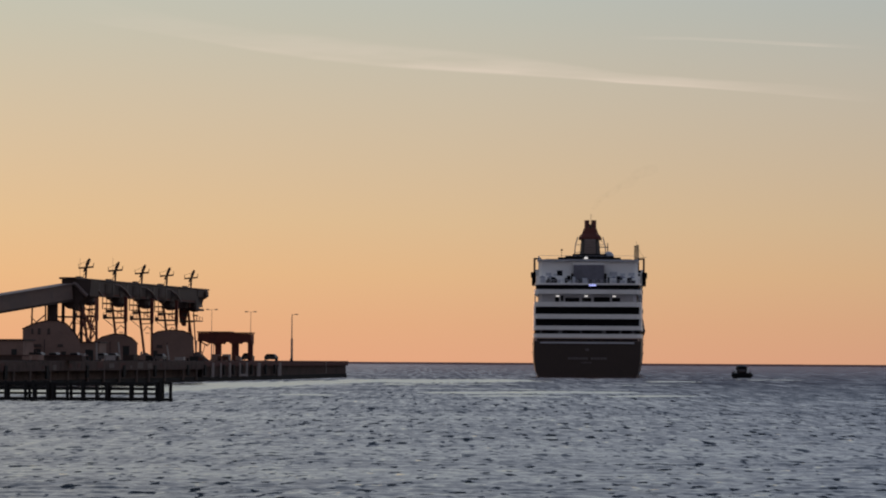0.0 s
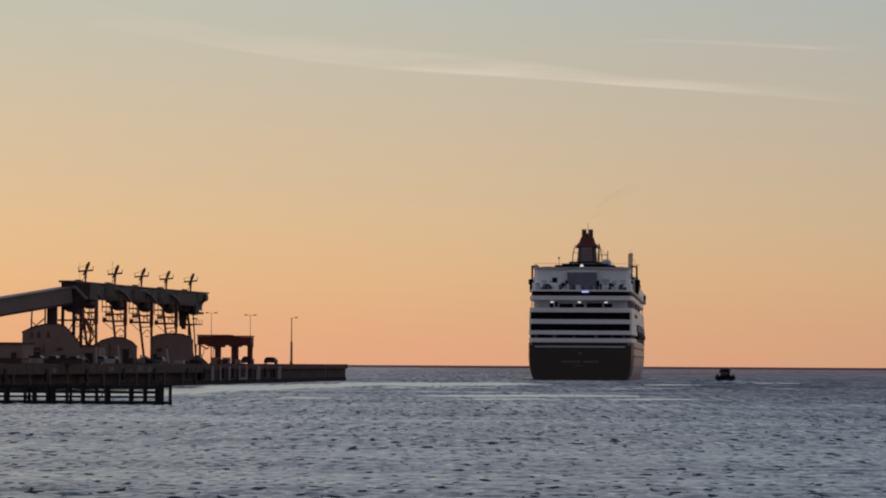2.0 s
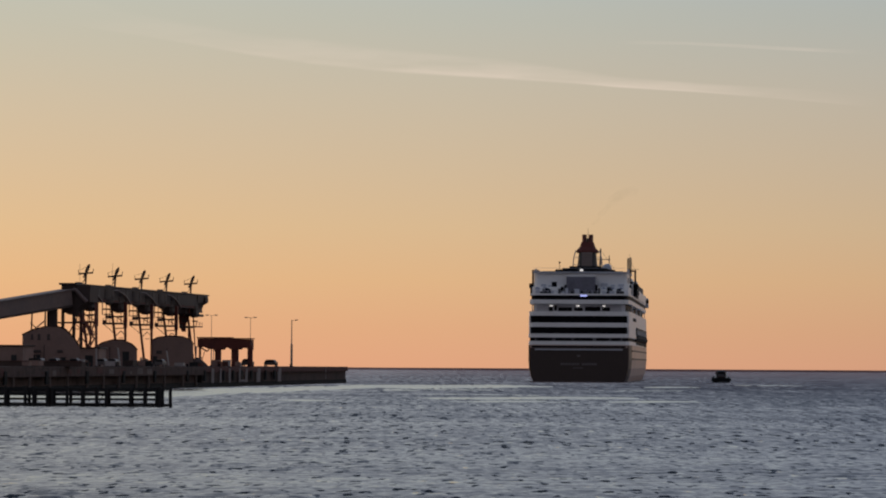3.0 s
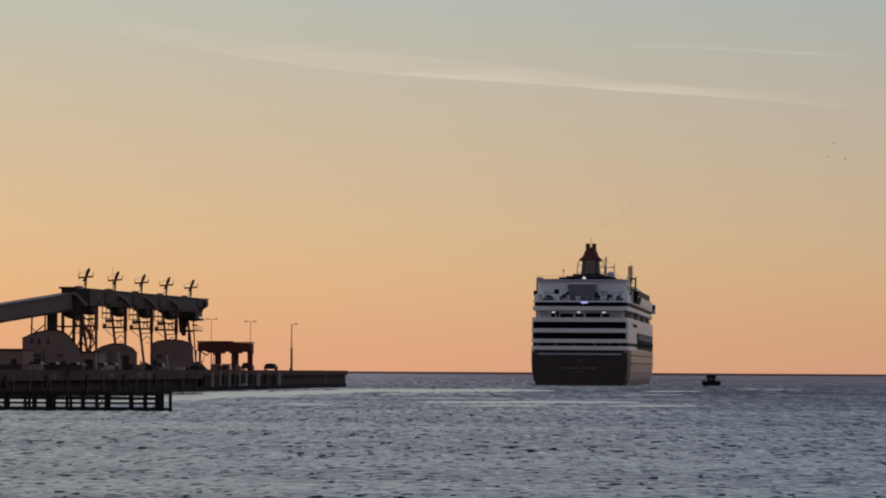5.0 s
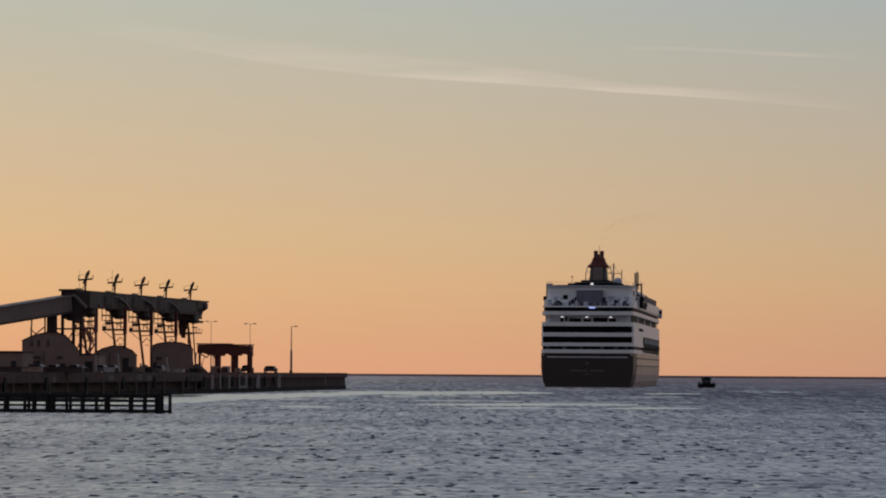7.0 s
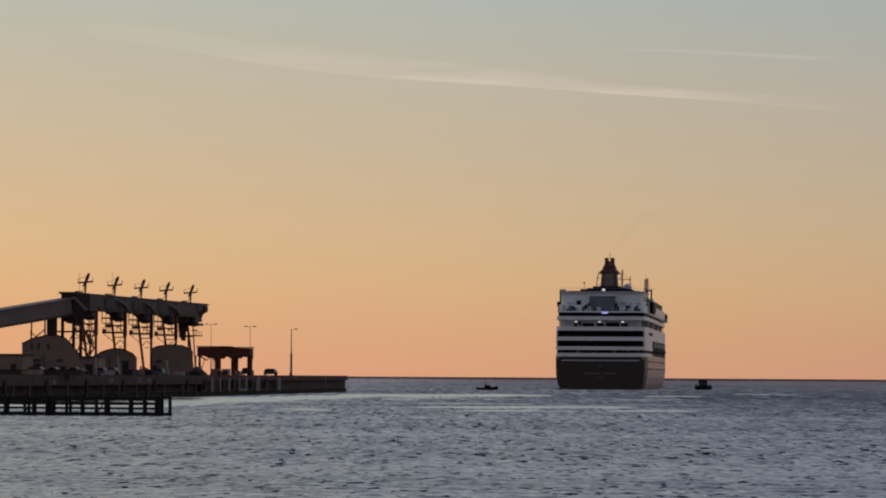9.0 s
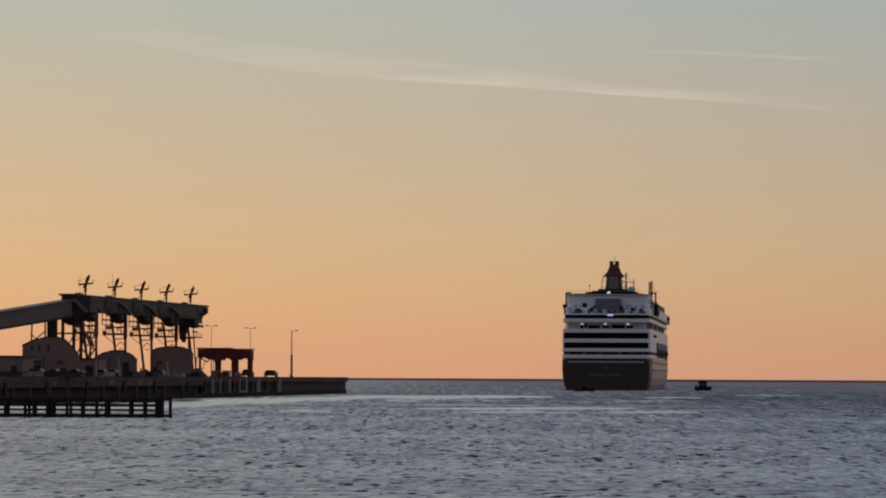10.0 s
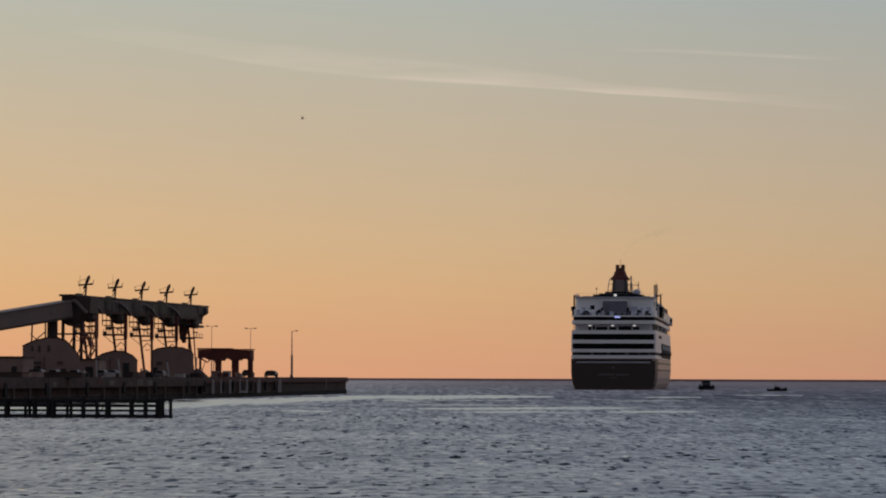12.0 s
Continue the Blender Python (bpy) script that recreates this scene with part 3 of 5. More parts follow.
first = make_loader()
GM = pose(G0.x, G0.y, 0, 0, 0, GTURN)
first.matrix_world = GM @ pose(0, spots[0], 0)
for s in spots[1:-1]:
    copy_thing(first, GM @ pose(0, s, 0))
make_loader(True).matrix_world = GM @ pose(0, spots[-1], 0)


def make_conveyor():
    """The inclined gallery that climbs to the loader from the shore."""
    p, q = Vector((place(-160, 640), 640, 12.3)), Vector((place(118, 675), 675, 18.1))
    ob = thing("conveyor_gallery", pose(0, 0, 0), "grey sheeted inclined conveyor gallery climbing to the ship loader", "conveyor")
    part("housing", beams((p, q, 3.2, 3.1)), GREYSTEEL, ob, "grey sheeted housing", 0.05)
    up = Vector((0, 0, 1.62))
    part("roof", beams((p + up, q + up, 3.8, 0.25)), GREYSTEEL, ob)
    part("floor_girder", beams((p - up, q - up, 3.5, 0.45)), DARKSTEEL, ob)
    for k in range(16):
        c = p.lerp(q, k / 15)
        each_beam("panel_rib", GREYSTEEL, ob, (c + Vector((0.2, -1.68, -1.5)), c + Vector((0.2, -1.68, 1.6)), 0.12))
    for x in (52, 79, 92):
        c = p.lerp(q, (x + 160) / 278)
        w = 0.28 if x < 90 else 1.9
        part("leg", beams(((c.x, c.y, DECK), (c.x + (0.3 if x == 52 else 0), c.y, c.z - 1.8), w)), DARKSTEEL, ob, "dark trestle leg")
    c, e = p.lerp(q, 212 / 278), p.lerp(q, 240 / 278)
    each_beam("brace", STEEL, ob, ((c.x, c.y, 11), (e.x, e.y, 13.6), 0.18), ((c.x, c.y, 13), (e.x, e.y, 10.2), 0.14))
    return ob


make_conveyor()


def make_tower():
    m = pose(place(124, 677), 677, DECK, 0, 0, GTURN)
    ob = thing("transfer_tower", m, "sooty steel transfer tower between conveyor and loader gallery", "tower")
    bm = bmesh.new()
    front = [(-1.2, 11.2), (0.2, 10.4), (1.5, 10.2), (2.0, 11.3), (3.2, 12.4), (4.7, 12.9), (4.9, 16.3), (-1.2, 16.3)]
    loft(bm, [[(x, y, z) for x, z in front] for y in (-2, 4)])
    part("head_house", bm, DARKSTEEL, ob)
    each_beam("chute", GREYSTEEL, ob, ((1.3, -2.2, 15.4), (1.9, -2.3, 15.2), 0.4, None, 8), ((1.9, -2.3, 15.2), (4.2, -2.3, 12.9), 0.4, None, 8), label="grey slanting chute pipe")
    each_box("landing", STEEL, ob, (2.0, 6.0, -1.2, 0, 8.9, 9.1), (3.4, 5.6, -1.2, 0, 6.2, 6.35), (1.5, 3.4, -1.2, 0, 7.4, 7.55))
    each_beam("lattice", STEEL, ob, ((2.2, -1, 10.6), (3.4, -1, 6.2), 0.26), ((3.4, -1, 10.8), (2.4, -1, 6.0), 0.2), ((5.6, -1, 12.6), (5.9, -1, 0), 0.3), ((3.8, -1, 9.0), (5.4, -1, 6.2), 0.2), ((5.4, -1, 9.0), (4.0, -1, 3.0), 0.18),
              ((2.6, -1, 6.0), (5.6, -1, 2.4), 0.22), ((4.4, -1, 8.9), (4.4, -1, 11), 0.2))
    part("roof", boxes((-1.6, 2.0, -2.5, 4.5, 16.3, 16.7)), DARKSTEEL, ob, bevel=0.04)
    for x in (-1.2, 1.1, 2.6):
        part("leg", boxes((x - 0.28, x + 0.28, -1, -0.5, 0, 11.3)), DARKSTEEL, ob)
    part("floor", boxes((-2.6, 3.0, -1.6, 3, 8.6, 8.9)), DARKSTEEL, ob)
    each_beam("brace", STEEL, ob, ((-1.2, -0.8, 4), (1.1, -0.8, 8.5), 0.2), ((1.1, -0.8, 3), (3.6, -0.8, 8.6), 0.22), ((2.6, -0.8, 11), (4.6, -0.8, 6), 0.25), ((4.6, -0.8, 0), (4.6, -0.8, 9), 0.3))
    each_beam("stair", STEEL, ob, ((2.4, -1.5, 0.3), (5.6, -1.5, 5.5), 0.5, 0.2), ((5.6, -1.5, 5.5), (3.6, -1.5, 9.0), 0.5, 0.2), ((2.4, -1.5, 1.3), (5.6, -1.5, 6.5), 0.07))
    return ob


make_tower()


def aerial(m, h, label):
    ob = thing("radio_aerial", m, label, "aerial", "aerials on the gallery")
    part("whip", beams(((0, 0, 0), (0, 0, h), 0.035, None, 6)), GALV, ob)
    part("base", boxes((-0.2, 0.2, -0.2, 0.2, 0, 0.3)), GALV, ob)


aerial(GM @ pose(-0.6, spots[1], 21.2), 5.0, "thin tall whip aerial on the gallery roof")
aerial(GM @ pose(-1.3, spots[0], 21.2), 4.2, "thin whip aerial on the gallery roof")


# ---- portal frame, lamp poles and vehicles on the quay ----
def make_portal():
    m = on_quay(401, 812)
    ob = thing("portal_frame", m, "dark red steel portal frame with a deep flat roof", "portal")
    bm = bmesh.new()
    under = [(-6.7, 6.7), (-6.7, 4.6), (-5.2, 4.7), (-4.0, 4.2), (-2.9, 4.1), (-0.8, 4.0), (-0.4, 4.5), (0.9, 4.5), (1.3, 4.1), (3.4, 4.1), (3.8, 4.5), (5.4, 4.4), (5.8, 4.0), (6.3, 4.0), (6.3, 6.5), (2.0, 6.55), (1.2, 6.75)]
    loft(bm, [[(x, y, z) for x, z in under] for y in (-1.5, 2.5)])
    part("roof_beam", bm, REDDARK, ob, "deep dark ragged roof girder")
    part("roof_cap", boxes((-6.9, 1.4, -1.7, 2.7, 6.76, 7.05), (1.4, 6.5, -1.7, 2.7, 6.57, 6.85)), REDDARK, ob, bevel=0.04)
    for x, w in ((-6.3, 0.35), (-1.85, 1.35), (2.3, 1.6), (6.0, 1.1)):
        part("leg", boxes((x - w / 2, x + w / 2, -1.0, 0.2, 0, 4.9)), REDDARK, ob, "dark red steel leg", 0.04)
    each_beam("brace", STEEL, ob, ((-6.2, -0.8, 4.6), (-4.4, -0.8, 3.6), 0.3), ((-4.4, -0.8, 3.6), (-3.6, -0.8, 4.6), 0.2), ((-2.2, -0.8, 3.4), (-3.4, -0.8, 4.6), 0.3),
                        ((-6.2, -0.8, 0), (-5.0, -0.8, 3.8), 0.14), ((-4.9, -0.8, 0), (-6.1, -0.8, 2.6), 0.12))
    each_beam("ladder", PILE, ob, ((-3.4, -1.2, 0), (-3.3, -1.2, 4.5), 0.14), ((-2.9, -1.2, 0), (-2.8, -1.2, 4.5), 0.14), label="pale ladder")
    return ob


make_portal()


def lamp_pole(x, d, top, arms, label, thick=0.09):
    ob = thing("street_lamp", on_quay(x, d), label, "street lamp", "quay lamp poles")
    bm = bmesh.new()
    ring = lambda r, z: [(r * math.cos(k * math.tau / 8), r * math.sin(k * math.tau / 8), z) for k in range(8)]
    loft(bm, [ring(thick * 2.2, 0), ring(thick * 2.0, top * 0.47), ring(thick * 1.1, top * 0.5), ring(thick * 0.8, top)])
    part("pole", bm, GALV, ob)
    for s in arms:
        part("arm", beams(((0, 0, top - 0.1), (s * 0.9, 0, top), 0.09)), GALV, ob)
        head = part("lamp_head", boxes((min(s * 0.8, s * 1.6), max(s * 0.8, s * 1.6), -0.2, 0.2, top - 0.08, top + 0.14)), GALV, ob, bevel=0.04)
        part("lens", boxes((min(s * 0.9, s * 1.5), max(s * 0.9, s * 1.5), -0.14, 0.14, top - 0.12, top - 0.07)), SHADE, head)
    part("base_plate", boxes((-0.35, 0.35, -0.35, 0.35, 0, 0.25)), CONCRETE, ob)
    return ob


lamp_pole(517, 862, 11.9, (1,), "tall galvanised lamp pole with one arm near the pier end", 0.14)
lamp_pole(375, 880, 13.3, (-1, 1), "tall galvanised lamp pole with two heads", 0.07)
lamp_pole(444, 890, 12.9, (-1, 1), "tall galvanised lamp pole with two heads", 0.07)


def car(x, d, w, h, label, paint, name="parked_car"):
    ob = thing(name, on_quay(x, d), label, "car", "vehicles on the quay")
    hw = w / 2
    bm = bmesh.new()
    loft(bm, [[(sx * s, y, z) for sx, z in ((-hw, 0.35), (hw, 0.35), (hw, h * 0.6), (hw * 0.96, h * 0.66), (-hw * 0.96, h * 0.66), (-hw, h * 0.6))] for y, s in ((0, 0.95), (0.3, 1), (4.0, 1), (4.3, 0.92))])
    part("body", bm, paint, ob)
    bm = bmesh.new()
    loft(bm, [[(x2 * s, y, z) for x2, z in ((-hw * 0.95, h * 0.62), (hw * 0.95, h * 0.62), (hw * 0.9, h * 0.78), (hw * 0.74, h * 0.93), (hw * 0.42, h), (-hw * 0.42, h), (-hw * 0.74, h * 0.93), (-hw * 0.9, h * 0.78))] for y, s in ((0.5, 0.97), (0.9, 1), (2.8, 1), (3.4, 0.9))])
    part("cabin", bm, paint, ob)
    part("rear_window", boxes((-hw * 0.7, hw * 0.7, 0.42, 0.6, h * 0.7, h * 0.92)), SHADE, ob)
    for sx in (-1, 1):
        for y in (0.9, 3.4):
            wheel = part("wheel", beams(((sx * (hw - 0.22), y, 0.33), (sx * hw, y, 0.33), 0.33, None, 12)), BLACK, ob)
            part("rim", beams(((sx * hw, y, 0.33), (sx * (hw + 0.02), y, 0.33), 0.2, None, 10)), GALV, wheel)
    return ob


car(437, 828, 2.5, 1.9, "dark van parked at the foot of the portal frame", CARPAINT)
car(478, 846, 2.9, 1.75, "dark car parked on the quay", CARPAINT)
for x, d in ((93, 612), (130, 618), (178, 650), (198, 655), (282, 716), (66, 606)):
    car(x, d, 1.8, 1.5, "pale car parked before the sheds", VANPAINT)


def heap(x, d, w, h, seed):
    """A low uneven mound of loose bulk."""
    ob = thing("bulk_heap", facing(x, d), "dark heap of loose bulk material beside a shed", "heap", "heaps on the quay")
    bm = bmesh.new()
    rings = []
    for z, r in ((0, 1.0), (0.25, 0.86), (0.55, 0.6), (0.85, 0.3), (1.0, 0.08)):
        rings.append([(w * r * math.cos(k * math.tau / 16) * (1 + 0.18 * noise.noise(Vector((k * 0.7, z * 3, seed)))), w * r * math.sin(k * math.tau / 16),
                       h * z * (1 + 0.12 * noise.noise(Vector((seed, k * 0.9, z))))) for k in range(16)])
    loft(bm, rings)
    part("mound", bm, WHARF, ob)


heap(350, 750, 2.6, 2.0, 1)
heap(258, 730, 2.4, 1.7, 5)
heap(242, 726, 1.6, 1.0, 9)


def bollard(x, d):
    ob = thing("bollard", on_quay(x, d), "small dark mooring bollard on the quay edge", "bollard", "bollards on the quay")
    bm = bmesh.new()
    ring = lambda r, z: [(r * math.cos(k * math.tau / 10), r * math.sin(k * math.tau / 10), z) for k in range(10)]
    loft(bm, [ring(0.3, 0), ring(0.22, 0.15), ring(0.2, 0.4), ring(0.34, 0.5), ring(0.3, 0.62)])
    part("post", bm, BLACK, ob)
    return ob


for u in (79, 100, 135, 170, 205, 240):
    p = Matrix.Translation((END[0], END[1], 0)) @ pose(0, 0, 0, 0, 0, TURN) @ Vector((-1.6, -u, 0))
    bollard(784 + p.x / p.y * F, p.y)


def guide_post(x, d, h, lean=0.0):
    ob = thing("guide_post", on_quay(x, d), "pale leaning steel guide post on the quay", "post", "guide posts on the quay")
    part("post", beams(((0, 0, 0), (lean, 0, h), 0.2, None, 8)), PALE, ob)
    part("foot", boxes((-0.35, 0.35, -0.35, 0.35, 0, 0.14)), CONCRETE, ob, bevel=0.02)
    part("cap", beams(((lean, 0, h), (lean, 0, h + 0.1), 0.26, None, 8)), PALE, ob)


for x, d, h, lean in ((172, 646, 3.4, -0.1), (214, 672, 3.6, -0.5), (248, 700, 1.8, 0.4), (300, 726, 3.3, -0.5), (262, 704, 1.2, 0.0), (347, 790, 4.6, 0.15)):
    guide_post(x, d, h, lean)


def crate(m, w, h, paint, label):
    ob = thing("crate", m, label, "crate", "stores on the quay")
    part("body", boxes((-w / 2, w / 2, 0, w * 0.9, 0.12, h)), paint, ob, bevel=0.04)
    each_box("skid", TIMBER, ob, (-w / 2, -w / 2 + 0.15, 0, w * 0.9, 0, 0.12), (w / 2 - 0.15, w / 2, 0, w * 0.9, 0, 0.12))
    part("lid", boxes((-w / 2 - 0.04, w / 2 + 0.04, -0.04, w * 0.9 + 0.04, h, h + 0.08)), paint, ob)


def drum(m, paint):
    ob = thing("drum", m, "dull steel drum standing on the quay", "drum", "stores on the quay")
    ring = lambda r, z: [(r * math.cos(k * math.tau / 12), r * math.sin(k * math.tau / 12), z) for k in range(12)]
    bm = bmesh.new()
    loft(bm, [ring(0.3, 0), ring(0.3, 0.28), ring(0.325, 0.3), ring(0.3, 0.32), ring(0.3, 0.6), ring(0.325, 0.62), ring(0.3, 0.64), ring(0.3, 0.9)])
    part("shell", bm, paint, ob)
    part("rim", beams(((0, 0, 0.9), (0, 0, 0.94), 0.315, None, 12)), paint, ob)


def clutter():
    rnd = random.Random(17)
    for k in range(34):
        u = 118 + k * 6.9 + rnd.uniform(-2, 2)
        v = rnd.uniform(2.0, 8.0)
        p = Matrix.Translation((END[0], END[1], DECK)) @ pose(0, 0, 0, 0, 0, TURN) @ Matrix.Translation((-v, -u, 0)) @ pose(0, 0, 0, 0, 0, rnd.uniform(-25, 25))
        if rnd.random() < 0.3:
            drum(p, rnd.choice((STEEL, DARKSTEEL, PILE)))
        else:
            paint = rnd.choice((TIMBER, DARKSTEEL, CAP, SHED, PILE))
            crate(p, rnd.uniform(0.8, 2.2), rnd.uniform(0.6, 1.5), paint, "pale stores crate on skids" if paint is PILE else "dark stores crate on skids")


clutter()


# ---- low timber jetty in front ----
def make_jetty():
    d = 398.0
    ob = thing("jetty", pose(0, d, 0), "low black tarred timber jetty with open rails and piles", "jetty")
    x1 = place(307, d)
    x0 = place(-60, d)
    for z0, z1 in ((1.78, 2.2), (1.24, 1.58), (0.72, 0.98), (-0.2, 0.4)):
        part("waler", boxes((x0, x1 - 1.2, -0.15, 0.15, z0, z1)), TIMBER, ob, bevel=0.02)
    bm = bmesh.new()
    for k in range(64):
        x = x0 + 0.2 + k * 0.385
        if x < x1 - 1.3:
            box(bm, x, x + 0.34, 0.15, 2.2, 2.0, 2.1)
    part("deck_plank", bm, TIMBER, ob)
    tagged(ob.children[-1], kind="stuff")
    me = mesh_of("jetty_post", beams(((0, 0, -1.5), (0, 0, 2.3), 0.19, None, 10)), TIMBER)
    for x in (12, 47, 62, 86, 95, 121, 148, 173, 190, 233, 258, 279, 285):
        shared("jetty_post", me, ob, (place(x, d), -0.2 + random.uniform(-0.05, 0.05), random.uniform(-0.15, 0.1)))
        shared("jetty_post", me, ob, (place(x, d) + random.uniform(-0.2, 0.2), 2.2, -0.1))
    part("end_pile", beams(((x1 - 0.25, 0, -1.5), (x1 - 0.25, 0, 2.3), 0.2, None, 10)), TIMBER, ob)
    part("end_beam", boxes((x1 - 1.3, x1, -0.1, 0.1, 2.0, 2.2), (x1 - 1.3, x1, -0.1, 0.1, -0.2, 0.35)), TIMBER, ob)
    each_beam("brace", TIMBER, ob, ((place(176, d), -0.3, 0.3), (place(190, d), -0.3, 1.9), 0.12), ((place(47, d), -0.3, 0.3), (place(62, d), -0.3, 1.9), 0.12))


make_jetty()


# ---- cruise ship: y forward from the transom, z from the water ----
ship = thing("cruise_ship", pose(0, 0, 0), "large white cruise ship with a dark stern, stern towards the shore", "cruise ship")
BEAM = [(0, 15.7), (4, 16.0), (12, 16.3), (60, 16.5), (185, 16.5), (212, 15.0), (236, 10.5), (254, 5.0), (266, 1.2)]


def half(y):
    return float(np.interp(y, [b[0] for b in BEAM], [b[1] for b in BEAM]))


def outline(y0, y1, inset=0.0, corner=1.0):
    ys = [y0 + corner] + [b[0] for b in BEAM if y0 + corner < b[0] < y1] + [y1]
    right = [(max(0.3, half(y) - inset), y) for y in ys]
    left = [(-x, y) for x, y in right[::-1]]
    return [(max(0.3, half(y0) - inset - corner), y0)] + right + left + [(-(max(0.3, half(y0) - inset - corner)), y0)]


def deck(name, y0, y1, z0, z1, material, inset=0.0, corner=1.0, label=""):
    bm = bmesh.new()
    prism(bm, outline(y0, y1, inset, corner), z0, z1)
    return part(name, bm, material, ship, label)


def make_hull():
    bm = bmesh.new()
    rings = []
    for y, hw in [(0.0, 15.6), (1.0, 15.8)] + BEAM[1:]:
        rings.append([(hw * s * sx, y, z) for sx in (1, -1) for s, z in (((0.84, -3), (0.905, 0), (0.955, 1.8), (0.987, 4.2), (1, 7), (1, 11.6)) if sx == 1 else ((1, 11.6), (1, 7), (0.987, 4.2), (0.955, 1.8), (0.905, 0), (0.84, -3)))])
    loft(bm, rings)
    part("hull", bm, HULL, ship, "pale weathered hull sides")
    # the dark stern colour wraps round the quarters
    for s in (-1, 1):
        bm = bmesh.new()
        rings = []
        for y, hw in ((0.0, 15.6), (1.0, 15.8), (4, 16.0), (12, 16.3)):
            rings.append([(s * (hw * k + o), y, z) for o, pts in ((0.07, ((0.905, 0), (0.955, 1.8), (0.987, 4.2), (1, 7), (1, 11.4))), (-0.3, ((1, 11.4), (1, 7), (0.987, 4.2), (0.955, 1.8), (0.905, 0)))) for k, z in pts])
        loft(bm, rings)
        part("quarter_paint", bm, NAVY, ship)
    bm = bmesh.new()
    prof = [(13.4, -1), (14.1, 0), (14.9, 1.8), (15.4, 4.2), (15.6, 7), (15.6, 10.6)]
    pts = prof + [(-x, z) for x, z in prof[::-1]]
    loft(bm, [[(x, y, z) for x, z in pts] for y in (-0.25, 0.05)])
    transom = part("transom", bm, NAVY, ship, "near-black transom")
    part("rubbing_strake", boxes((-13.8, 13.8, -0.45, -0.2, 9.9, 10.35)), SHIPGREY, transom)
    x = -5.6
    while x < 5.4:
        w = random.uniform(0.5, 0.9)
        part("name_lettering", boxes((x, x + w, -0.32, -0.24, 5.2, 5.85)), LETTER, transom, "worn pale bar of lettering")
        x += w + (0.9 if -0.6 < x < 0.6 else 0.18)
    each_box("port_lettering", LETTER, transom, *[(-1.6 + k * 0.62, -1.15 + k * 0.62, -0.32, -0.24, 4.15, 4.5) for k in range(5)])
    part("badge", boxes((-0.5, 0.5, -0.32, -0.24, 7.8, 8.4)), LETTER, transom, bevel=0.03)
    # near-black strip paints in the shade of the open deck gap
    part("hawse_strip", boxes((-14.8, 14.8, -0.2, 0.3, 10.7, 11.3)), SHADE, ship)
    for s in (-1, 1):
        part("side_strip", boxes((min(s * 16.0, s * 16.56), max(s * 16.0, s * 16.56), 14, 184, 9.6, 10.1)), NAVY, ship)
        part("side_strip", boxes((min(s * 16.0, s * 16.56), max(s * 16.0, s * 16.56), 14, 184, 7.0, 7.5)), NAVY, ship)


make_hull()


